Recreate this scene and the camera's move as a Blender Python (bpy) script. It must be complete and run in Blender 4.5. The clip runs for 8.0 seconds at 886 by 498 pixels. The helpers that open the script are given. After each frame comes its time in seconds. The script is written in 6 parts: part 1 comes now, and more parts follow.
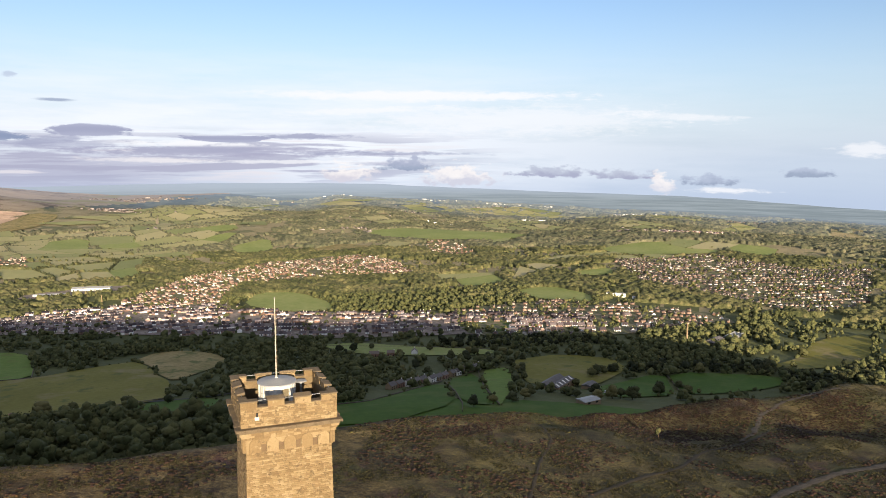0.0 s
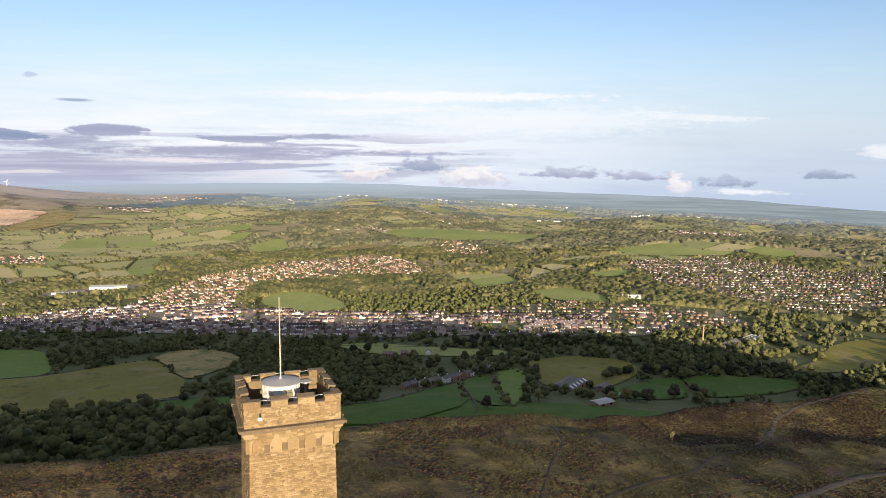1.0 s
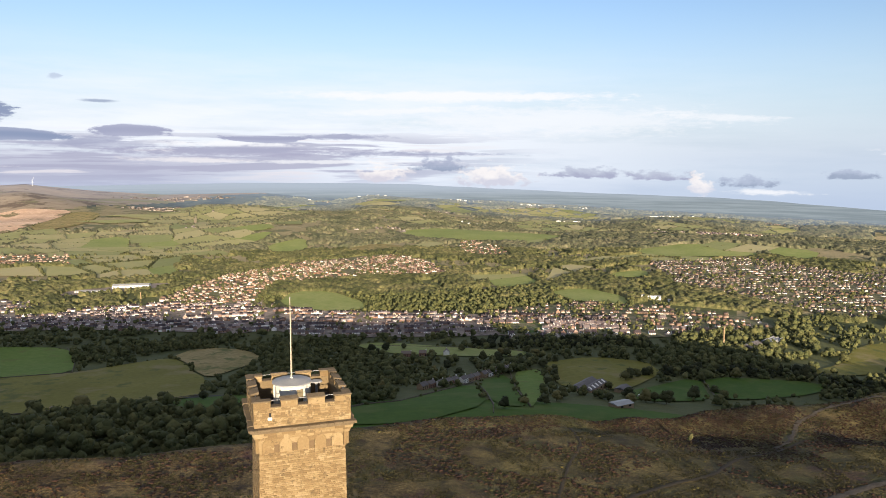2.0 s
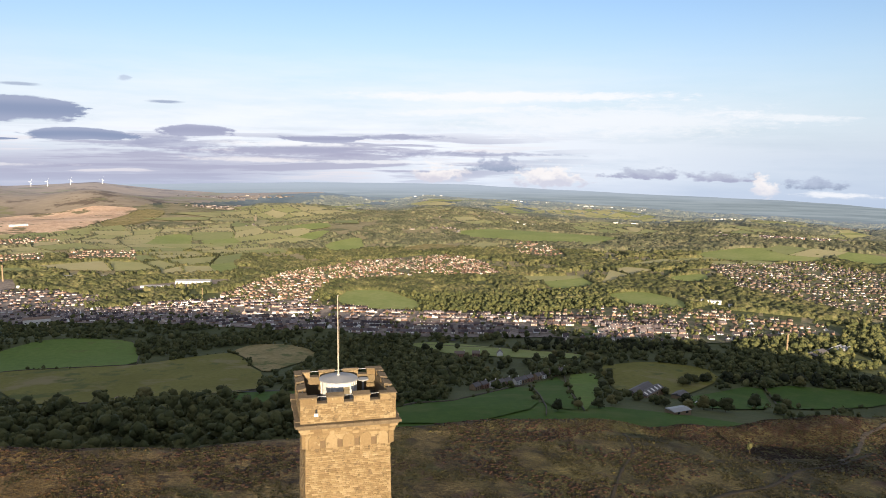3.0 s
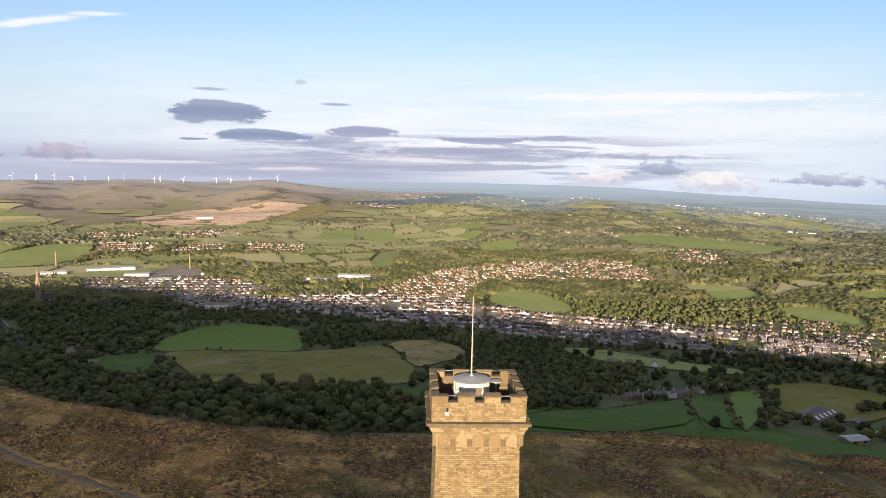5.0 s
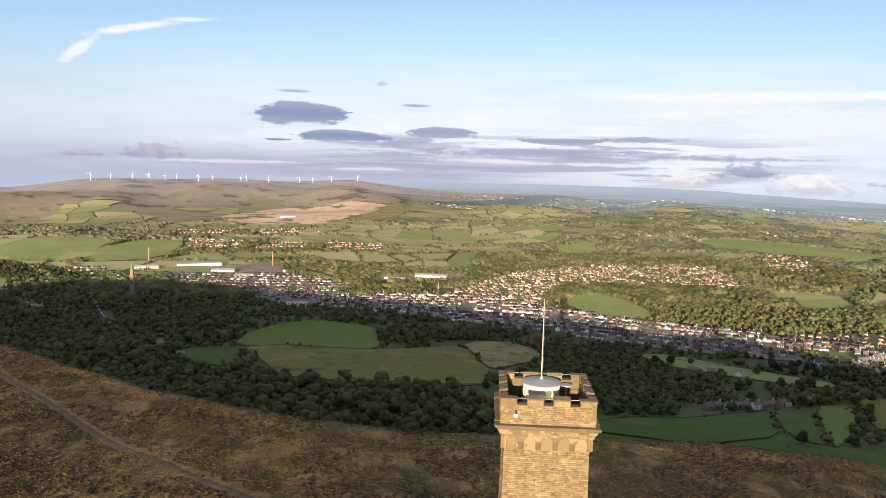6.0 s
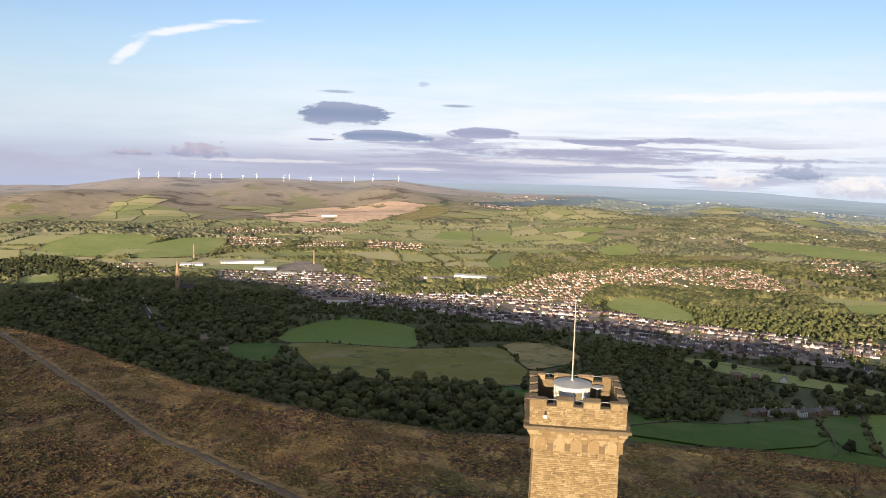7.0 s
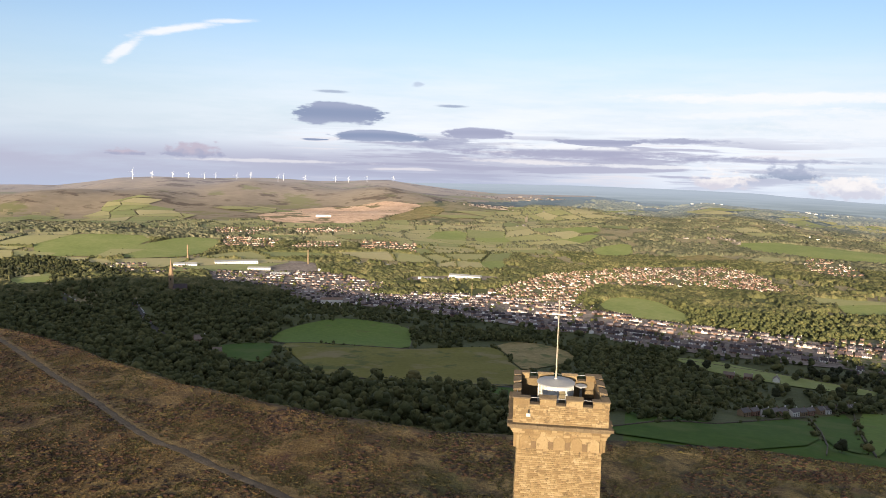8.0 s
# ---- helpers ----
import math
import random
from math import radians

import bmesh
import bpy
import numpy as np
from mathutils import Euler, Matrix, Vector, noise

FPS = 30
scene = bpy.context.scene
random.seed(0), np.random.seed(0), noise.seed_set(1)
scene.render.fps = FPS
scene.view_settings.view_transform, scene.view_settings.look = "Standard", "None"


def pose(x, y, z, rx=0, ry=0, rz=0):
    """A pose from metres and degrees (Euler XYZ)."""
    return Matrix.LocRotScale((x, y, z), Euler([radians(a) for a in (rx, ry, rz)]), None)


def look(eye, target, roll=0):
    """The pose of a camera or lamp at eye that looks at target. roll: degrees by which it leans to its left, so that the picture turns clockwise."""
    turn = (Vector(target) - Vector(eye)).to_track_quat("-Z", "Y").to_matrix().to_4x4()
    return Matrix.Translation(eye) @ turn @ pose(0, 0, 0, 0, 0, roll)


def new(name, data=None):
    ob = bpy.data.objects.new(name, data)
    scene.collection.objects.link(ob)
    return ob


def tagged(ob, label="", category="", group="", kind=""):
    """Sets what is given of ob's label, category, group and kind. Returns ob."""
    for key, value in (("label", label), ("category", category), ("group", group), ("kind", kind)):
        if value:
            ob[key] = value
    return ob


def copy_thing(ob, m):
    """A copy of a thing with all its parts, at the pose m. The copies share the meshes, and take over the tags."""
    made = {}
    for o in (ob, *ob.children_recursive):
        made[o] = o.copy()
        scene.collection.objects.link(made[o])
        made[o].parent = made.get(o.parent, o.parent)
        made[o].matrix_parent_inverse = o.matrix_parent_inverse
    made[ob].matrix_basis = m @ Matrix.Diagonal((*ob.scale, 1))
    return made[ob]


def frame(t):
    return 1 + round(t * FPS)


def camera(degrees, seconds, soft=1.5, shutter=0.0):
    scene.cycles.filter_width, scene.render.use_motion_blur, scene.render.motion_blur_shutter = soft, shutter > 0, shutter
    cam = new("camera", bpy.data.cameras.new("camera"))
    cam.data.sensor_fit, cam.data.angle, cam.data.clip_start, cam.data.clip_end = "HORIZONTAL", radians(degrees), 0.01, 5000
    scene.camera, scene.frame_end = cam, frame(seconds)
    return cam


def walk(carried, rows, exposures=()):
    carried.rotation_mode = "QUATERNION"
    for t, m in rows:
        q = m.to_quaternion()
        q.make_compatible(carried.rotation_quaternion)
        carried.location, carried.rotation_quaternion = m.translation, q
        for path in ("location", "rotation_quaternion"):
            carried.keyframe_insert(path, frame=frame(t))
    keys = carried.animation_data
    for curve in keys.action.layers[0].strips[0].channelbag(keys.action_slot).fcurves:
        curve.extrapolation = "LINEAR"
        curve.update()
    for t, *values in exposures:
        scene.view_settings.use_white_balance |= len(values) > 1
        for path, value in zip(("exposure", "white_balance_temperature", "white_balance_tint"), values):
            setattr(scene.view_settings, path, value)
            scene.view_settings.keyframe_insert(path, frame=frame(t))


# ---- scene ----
cam = camera(62, 8.0, soft=0.75)
PATH = [
    (0.0, look((-8.284, -52.944, 55.681), (13.591, 2.433, 48.272), 0.29)),
    (0.5, look((-7.872, -52.842, 55.662), (13.365, 2.782, 48.246), 0.35)),
    (1.0, look((-7.470, -52.750, 55.635), (13.270, 3.066, 48.259), 0.42)),
    (2.5, look((-6.535, -52.597, 55.578), (11.048, 4.290, 48.183), 0.48)),
    (3.0, look((-6.223, -52.598, 55.559), (8.779, 5.024, 48.162), 0.62)),
    (3.5, look((-5.867, -52.632, 55.573), (6.396, 5.630, 48.142), 0.64)),
    (4.0, look((-5.502, -52.697, 55.612), (3.397, 6.169, 48.156), 0.80)),
    (4.5, look((-5.165, -52.761, 55.674), (0.771, 6.476, 48.204), 0.97)),
    (6.0, look((-4.544, -52.965, 55.741), (-8.185, 6.451, 48.229), 1.37)),
    (6.5, look((-4.275, -53.113, 55.763), (-9.825, 6.149, 48.200), 1.43)),
    (7.0, look((-3.899, -53.270, 55.786), (-10.781, 5.852, 48.222), 1.56)),
    (7.5, look((-3.474, -53.405, 55.796), (-10.261, 5.727, 48.226), 1.62)),
    (8.0, look((-3.123, -53.514, 55.802), (-9.566, 5.661, 48.260), 1.63)),
]
walk(cam, PATH)

# ---- light: a low evening sun behind the camera, and the sky with its clouds ----
SUN_EL, SUN_TURN = 10.4, -6.0
sun_dir = Vector((math.sin(radians(SUN_TURN)) * math.cos(radians(SUN_EL)), -math.cos(radians(SUN_TURN)) * math.cos(radians(SUN_EL)), math.sin(radians(SUN_EL))))
sun = new("sun", bpy.data.lights.new("sun", "SUN"))
sun.data.energy, sun.data.angle, sun.data.color = 5.0, radians(0.5), (1.0, 0.82, 0.58)
sun.matrix_world = look(sun_dir * 200, (0, 0, 0))
scene.view_settings.exposure = 1.35


class Nodes:
    """Short names for building node trees."""

    def __init__(self, tree):
        self.tree = tree

    def add(self, kind, **values):
        node = self.tree.nodes.new(kind)
        for key, value in values.items():
            setattr(node, key, value)
        return node

    def put(self, socket, value):
        if isinstance(value, bpy.types.NodeSocket):
            self.tree.links.new(value, socket)
        elif value is not None:
            socket.default_value = value

    def math(self, op, a, b=None, c=None, clamp=False):
        node = self.add("ShaderNodeMath", operation=op, use_clamp=clamp)
        for n, v in enumerate((a, b, c)):
            self.put(node.inputs[n], v)
        return node.outputs[0]

    def mix(self, fac, a, b, blend="MIX"):
        node = self.add("ShaderNodeMix", data_type="RGBA", blend_type=blend)
        self.put(node.inputs[0], fac)
        for n, v in ((6, a), (7, b)):
            self.put(node.inputs[n], v if isinstance(v, bpy.types.NodeSocket) else (*v, 1.0))
        return node.outputs[2]

    def step(self, v, a, b, lo=0.0, hi=1.0):
        node = self.add("ShaderNodeMapRange", interpolation_type="SMOOTHSTEP")
        for n, w in enumerate((v, a, b, lo, hi)):
            self.put(node.inputs[n], w)
        return node.outputs[0]

    def noise(self, vector, scale, detail=3.0, rough=0.55):
        node = self.add("ShaderNodeTexNoise")
        self.put(node.inputs["Vector"], vector)
        node.inputs["Scale"].default_value, node.inputs["Detail"].default_value, node.inputs["Roughness"].default_value = scale, detail, rough
        return node.outputs["Fac"]


def build_sky():
    world = bpy.data.worlds.new("sky")
    scene.world = world
    world.use_nodes = True
    n = Nodes(world.node_tree)
    world.node_tree.nodes.clear()
    way = n.add("ShaderNodeTexCoord").outputs["Generated"]
    sky = n.add("ShaderNodeTexSky", sky_type="NISHITA", sun_disc=False, sun_elevation=radians(SUN_EL), sun_rotation=radians(180 - SUN_TURN), air_density=1.0, dust_density=0.6, ozone_density=1.5)
    base = n.mix(1.0, sky.outputs[0], (SKY_GAIN * 0.90, SKY_GAIN * 0.955, SKY_GAIN * 1.19), "MULTIPLY")
    sep = n.add("ShaderNodeSeparateXYZ")
    n.put(sep.inputs[0], way)
    east = n.math("MULTIPLY", sep.outputs[0], -1.0)
    az = n.math("MULTIPLY", n.math("ARCTAN2", east, sep.outputs[1]), 57.2958)
    el = n.math("MULTIPLY", n.math("ARCSINE", sep.outputs[2]), 57.2958)

    def flat(sx, sy, shift):
        c = n.add("ShaderNodeCombineXYZ")
        n.put(c.inputs[0], n.math("MULTIPLY", az, sx)), n.put(c.inputs[1], n.math("MULTIPLY", el, sy))
        c.inputs[2].default_value = shift
        return c.outputs[0]

    streak = n.noise(flat(0.07, 0.55, 0.0), 1.0, 6.0, 0.6)
    puff = n.noise(flat(0.38, 1.6, 3.0), 1.0, 6.0, 0.62)
    fine = n.noise(flat(1.1, 4.0, 7.0), 1.0, 6.0, 0.65)
    billow = n.noise(flat(1.0, 1.5, 11.0), 1.0, 5.0, 0.55)
    broad = n.noise(flat(0.22, 0.75, 5.0), 1.0, 4.0, 0.5)
    layers = n.noise(flat(0.085, 1.5, 2.0), 1.0, 5.0, 0.55)
    # pale blue low down, paler towards the sun's side
    col = n.mix(n.step(el, 13.0, -1.0, 0.0, 0.80), base, (0.258, 0.322, 0.425))
    # thin milky veil, thickest a few degrees above the horizon
    veil = n.math("MULTIPLY", n.step(el, 9.5, 1.5), n.step(streak, 0.18, 0.72))
    veil = n.math("ADD", veil, n.math("MULTIPLY", n.step(el, 13.0, -1.0), 0.28), clamp=True)
    veil = n.math("MULTIPLY", n.math("MULTIPLY", veil, n.step(az, -50.0, -12.0, 0.18, 1.0)), n.step(az, 34.0, 6.0, 0.30, 1.0))
    col = n.mix(veil, col, (0.432, 0.452, 0.490))
    # unseen overhead: neutral grey added to brighten and unblue the fill light
    col = n.mix(n.step(el, 12.0, 40.0, 0.0, 0.6), col, (0.33, 0.32, 0.31))
    # lavender bank low in the north-east, in flat layers
    low = n.math("MULTIPLY", n.step(el, 1.2, -0.8), n.step(az, -16.0, 6.0))
    col = n.mix(n.math("MULTIPLY", low, n.step(streak, 0.30, 0.55, 0.45, 1.0)), col, (0.240, 0.247, 0.312))
    zone = n.math("MULTIPLY", n.math("MULTIPLY", n.step(el, 2.3, 0.9), n.step(el, -2.6, -1.2)), n.math("MULTIPLY", n.step(az, -30.0, -12.0), n.step(az, 22.0, 12.0)))
    col = n.mix(n.math("MULTIPLY", n.math("MULTIPLY", n.step(layers, 0.47, 0.56), zone), 0.80), col, (0.205, 0.207, 0.275))
    col = n.mix(n.math("MULTIPLY", n.math("MULTIPLY", n.step(layers, 0.44, 0.36), zone), 0.75), col, (0.405, 0.385, 0.405))
    haze = n.step(el, -0.6, -3.4)
    col = n.mix(n.math("MULTIPLY", haze, 0.55), col, (0.225, 0.272, 0.365))

    def cloud(a, e, w, h, colour, rough=0.9, strength=1.0, tilt=0.0):
        """A ragged streak at that azimuth and elevation, with its half width and half height in degrees."""
        u = n.math("DIVIDE", n.math("SUBTRACT", az, a), w)
        v = n.math("DIVIDE", n.math("SUBTRACT", el, n.math("MULTIPLY_ADD", u, tilt, e)), h)
        d = n.math("SQRT", n.math("ADD", n.math("MULTIPLY", u, u), n.math("MULTIPLY", v, v)))
        d = n.math("ADD", d, n.math("MULTIPLY", n.math("SUBTRACT", n.math("ADD", n.math("MULTIPLY", puff, 0.6), n.math("MULTIPLY", fine, 0.4)), 0.5), rough * 3.4))
        return n.math("MULTIPLY", n.step(d, 1.2, 0.35), strength), colour

    def lens(a, e, w, h, colour, bend=0.0, flat_top=0.75):
        """A smooth lens-shaped cloud with a crisp rim, flatter above than below, frayed at its tips."""
        u = n.math("DIVIDE", n.math("SUBTRACT", az, a), w)
        v = n.math("DIVIDE", n.math("SUBTRACT", el, n.math("MULTIPLY_ADD", n.math("MULTIPLY", u, u), bend, e)), h)
        v = n.math("MAXIMUM", n.math("DIVIDE", v, flat_top), n.math("MULTIPLY", v, -1.0))
        d = n.math("ADD", n.math("POWER", n.math("ABSOLUTE", u), 2.6), n.math("MULTIPLY", v, v))
        d = n.math("ADD", d, n.math("MULTIPLY", n.math("SUBTRACT", broad, 0.5), 2.9))
        d = n.math("ADD", d, n.math("MULTIPLY", n.math("SUBTRACT", fine, 0.5), n.math("MULTIPLY_ADD", n.math("ABSOLUTE", u), 2.4, 0.35)))
        shade = n.mix(n.step(v, 0.1, 0.9, 0.0, 0.35), colour, (0.26, 0.27, 0.34))
        return n.step(d, 1.15, 0.62), shade

    def heap(a, e, w, h, top, under, strength=0.9):
        """A small heaped cloud: a lit, billowed top over a flat shaded base."""
        u = n.math("DIVIDE", n.math("SUBTRACT", az, a), w)
        v = n.math("DIVIDE", n.math("SUBTRACT", el, e), h)
        v2 = n.math("MAXIMUM", v, n.math("MULTIPLY", v, -2.6))
        d = n.math("SQRT", n.math("ADD", n.math("MULTIPLY", u, u), n.math("MULTIPLY", v2, v2)))
        d = n.math("ADD", d, n.math("MULTIPLY", n.math("SUBTRACT", n.math("ADD", n.math("MULTIPLY", billow, 0.7), n.math("MULTIPLY", fine, 0.3)), 0.5), 3.6))
        return n.math("MULTIPLY", n.step(d, 1.15, 0.6), strength), n.mix(n.step(n.math("ADD", v, n.math("MULTIPLY", n.math("SUBTRACT", billow, 0.5), 2.0)), -0.25, 0.55), under, top)

    grey, white, pale = (0.135, 0.163, 0.240), (0.47, 0.445, 0.44), (0.455, 0.458, 0.475)
    dusk, rose = (0.185, 0.195, 0.268), (0.262, 0.236, 0.285)
    clouds = [
        cloud(-3.0, 0.9, 6.0, 0.28, pale, 1.2, 0.9), cloud(20.0, -0.75, 7.0, 0.14, (0.40, 0.39, 0.41), 1.0, 0.7), cloud(-10.0, -0.4, 9.0, 0.16, pale, 1.0, 0.7),
        cloud(6.5, 0.75, 5.0, 0.35, (0.21, 0.22, 0.29), 1.1, 0.7), cloud(-5.0, 0.3, 13.0, 0.38, (0.198, 0.198, 0.270), 1.1, 0.8),
        lens(14.3, 3.0, 3.5, 0.95, grey), lens(11.6, 1.4, 3.9, 0.50, grey, -0.25), lens(3.6, 1.85, 3.0, 0.52, dusk, -0.2), cloud(6.3, 1.0, 2.6, 0.34, dusk, 1.0, 0.75, -0.25), lens(16.2, 0.95, 1.2, 0.12, grey),
        lens(-5.2, 1.30, 3.4, 0.26, dusk, 0.1), cloud(-11.2, 1.5, 4.4, 0.24, dusk, 0.9, 0.9, -0.05), cloud(-2.0, 0.45, 6.5, 0.30, (0.20, 0.205, 0.275), 1.0, 0.8, -0.1), cloud(-16.0, 0.25, 9.0, 0.16, dusk, 0.9, 0.7), cloud(-1.0, -0.3, 5.5, 0.22, (0.42, 0.405, 0.42), 0.9, 0.8, 0.08),
        cloud(5.8, 3.75, 1.3, 0.13, grey, 0.5, 0.75), cloud(15.0, 4.55, 1.3, 0.13, grey, 0.5, 0.65), cloud(8.5, 5.3, 0.5, 0.2, (0.22, 0.25, 0.33), 1.5, 0.6),
        heap(25.0, -0.35, 2.1, 0.75, rose, dusk), heap(29.6, -0.45, 1.2, 0.4, rose, dusk),
        heap(-14.2, -1.55, 2.0, 0.95, white, (0.33, 0.32, 0.36)), heap(-18.8, -0.75, 2.0, 0.75, (0.21, 0.23, 0.30), (0.150, 0.178, 0.245)),
        heap(-22.8, -1.75, 2.9, 1.2, white, (0.31, 0.31, 0.36), 0.85), heap(-29.8, -1.25, 3.0, 0.60, (0.25, 0.27, 0.33), dusk),
        heap(-35.3, -1.4, 2.2, 0.55, (0.25, 0.27, 0.33), dusk), heap(-38.1, -2.2, 0.9, 1.1, white, (0.35, 0.35, 0.39), 0.85), heap(-41.3, -1.75, 2.0, 0.6, (0.22, 0.25, 0.32), (0.155, 0.185, 0.25)),
        heap(-47.6, -1.1, 1.5, 0.5, (0.22, 0.25, 0.32), (0.155, 0.185, 0.25)), cloud(-42.8, -2.3, 2.6, 0.22, pale, 1.1, 0.8), cloud(-51.2, 0.6, 1.8, 0.5, pale, 1.0, 0.7),
        cloud(-19.5, 4.6, 13.5, 0.42, pale, 0.9, 0.9), cloud(-16.0, 3.5, 7.0, 0.28, pale, 0.9, 0.65, -0.3), cloud(-39.4, 3.0, 4.5, 0.35, pale, 1.2, 0.55, 0.3), cloud(-27.0, 2.8, 12.0, 1.2, pale, 1.1, 0.5),
        cloud(29.6, 6.6, 1.3, 0.5, pale, 0.6, 0.85, -0.9), cloud(26.0, 8.35, 3.4, 0.32, pale, 0.6, 0.9, -0.75), cloud(22.4, 9.15, 2.0, 0.2, pale, 0.5, 0.8, -0.15),
    ]
    for mask, colour in clouds:
        col = n.mix(mask, col, colour)
    back = n.add("ShaderNodeBackground")
    n.put(back.inputs[0], col)
    back.inputs[1].default_value = 0.84
    n.tree.links.new(back.outputs[0], n.add("ShaderNodeOutputWorld").inputs[0])


SKY_GAIN = 0.075
build_sky()

# ---- materials ----


def surface(name, colours, scale, rough=0.9, bump=0.0, bump_scale=None, spread=None, fine=None, metal=0.0, patch=None, contrast=1.0, vary=0.44):
    """A rough natural surface: colours blended by noise at two scales, in metres of the world.
    spread: "object" or "island", to vary piece by piece; patch: a colour in broad patches, with their size and share."""
    m = bpy.data.materials.new(name)
    m.use_nodes = True
    n = Nodes(m.node_tree)
    bsdf = m.node_tree.nodes["Principled BSDF"]
    place = n.add("ShaderNodeNewGeometry").outputs["Position"]
    big = n.noise(place, 1.0 / scale, 3.0, 0.6)
    small = n.noise(place, 1.0 / (fine or scale / 9), 4.0, 0.65)
    ramp = n.add("ShaderNodeValToRGB")
    while len(ramp.color_ramp.elements) < len(colours):
        ramp.color_ramp.elements.new(0.5)
    for i, c in enumerate(colours):
        ramp.color_ramp.elements[i].position = 0.5 + (0.44 / contrast) * (i / max(1, len(colours) - 1) - 0.5)
        ramp.color_ramp.elements[i].color = (*c, 1)
    fac = n.math("ADD", n.math("MULTIPLY", big, 0.5), n.math("MULTIPLY", small, 0.5))
    if spread:
        rnd = n.add("ShaderNodeObjectInfo").outputs["Random"] if spread == "object" else n.add("ShaderNodeNewGeometry").outputs["Random Per Island"]
        fac = n.math("ADD", n.math("MULTIPLY", fac, 0.5), n.math("MULTIPLY_ADD", rnd, vary, 0.25 - vary / 2))
    n.put(ramp.inputs[0], fac)
    col = ramp.outputs[0]
    if patch:
        tint, size, share = patch
        col = n.mix(n.step(n.noise(place, 1.0 / size, 4.0, 0.6), 1 - share, 1 - share + 0.07), col, tint)
    n.put(bsdf.inputs["Base Color"], col)
    bsdf.inputs["Roughness"].default_value, bsdf.inputs["Metallic"].default_value = rough, metal
    bsdf.inputs["Specular IOR Level"].default_value = 0.2 if rough > 0.7 else 0.5
    if bump:
        b = n.add("ShaderNodeBump")
        b.inputs["Strength"].default_value, b.inputs["Distance"].default_value = 1.0, bump
        n.put(b.inputs["Height"], n.noise(place, 1.0 / (bump_scale or scale / 9), 4.0, 0.6))
        n.put(bsdf.inputs["Normal"], b.outputs[0])
    return m


def tinted(m, colour, size, lo, hi):
    """Lays one more colour over a surface, in patches of that size."""
    n = Nodes(m.node_tree)
    bsdf = m.node_tree.nodes["Principled BSDF"]
    old = bsdf.inputs["Base Color"].links[0].from_socket
    place = n.add("ShaderNodeNewGeometry").outputs["Position"]
    n.put(bsdf.inputs["Base Color"], n.mix(n.step(n.noise(place, 1.0 / size, 5.0, 0.65), lo, hi), old, colour))
    return m


M = {}
M["moor"] = surface("moor", [(0.030, 0.021, 0.010), (0.066, 0.047, 0.021), (0.118, 0.086, 0.038), (0.190, 0.142, 0.066)], 7, bump=0.8, bump_scale=0.9, fine=0.8, contrast=2.1)
tinted(M["moor"], (0.180, 0.134, 0.062), 14, 0.56, 0.72)
tinted(M["moor"], (0.064, 0.031, 0.030), 34, 0.55, 0.62)
tinted(M["moor"], (0.056, 0.056, 0.018), 24, 0.53, 0.62)
tinted(M["moor"], (0.024, 0.015, 0.010), 6, 0.56, 0.66)


def across_moor(m):
    """Russet and golden growth, the gold also standing in for low sun, on the slope beside the long path; olive grass
    on the other side of the tower.
    """
    n = Nodes(m.node_tree)
    bsdf = m.node_tree.nodes["Principled BSDF"]
    old = bsdf.inputs["Base Color"].links[0].from_socket
    place = n.add("ShaderNodeNewGeometry").outputs["Position"]
    sep = n.add("ShaderNodeSeparateXYZ")
    n.put(sep.inputs[0], place)
    wide, mid = n.noise(place, 1 / 38, 4.0, 0.6), n.noise(place, 1 / 9, 4.0, 0.65)
    one = n.math("MULTIPLY", n.step(sep.outputs[0], 25.0, -95.0), n.step(wide, 0.30, 0.62, 0.20, 0.68))
    col = n.mix(one, old, n.mix(n.step(mid, 0.40, 0.62), (0.056, 0.028, 0.011), (0.190, 0.122, 0.046)))
    two = n.math("MULTIPLY", n.step(sep.outputs[0], 0.0, 70.0), n.step(wide, 0.30, 0.62, 0.25, 0.70))
    n.put(bsdf.inputs["Base Color"], n.mix(two, col, n.mix(n.step(mid, 0.40, 0.62), (0.022, 0.021, 0.007), (0.094, 0.084, 0.032))))


across_moor(M["moor"])
M["vale"] = surface("vale", [(0.050, 0.060, 0.024), (0.075, 0.084, 0.033), (0.105, 0.108, 0.046)], 160, fine=12, bump=1.0, bump_scale=9)
M["distance"] = surface("distance", [(0.04, 0.048, 0.038), (0.062, 0.07, 0.052), (0.095, 0.098, 0.068)], 260, fine=30)
M["heath_hill"] = surface("heath_hill", [(0.150, 0.122, 0.090), (0.210, 0.170, 0.124), (0.270, 0.222, 0.162)], 400, fine=60)
# Far slopes and pastures: haze put into paler, greyer base colours.
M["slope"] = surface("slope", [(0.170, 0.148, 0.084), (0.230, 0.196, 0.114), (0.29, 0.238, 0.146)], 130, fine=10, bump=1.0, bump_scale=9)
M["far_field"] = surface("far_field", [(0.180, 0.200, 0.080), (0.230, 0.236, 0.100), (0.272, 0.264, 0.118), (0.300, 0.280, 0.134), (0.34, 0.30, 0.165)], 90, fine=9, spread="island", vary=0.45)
M["green"] = surface("green", [(0.035, 0.074, 0.006), (0.047, 0.091, 0.008), (0.064, 0.112, 0.013)], 90, fine=6, contrast=1.6)
M["bright"] = surface("bright", [(0.088, 0.135, 0.024), (0.11, 0.165, 0.03), (0.14, 0.19, 0.042)], 120, fine=7, contrast=1.6)
M["olive"] = surface("olive", [(0.12, 0.114, 0.018), (0.146, 0.136, 0.025), (0.18, 0.162, 0.038)], 60, fine=5, contrast=1.6)
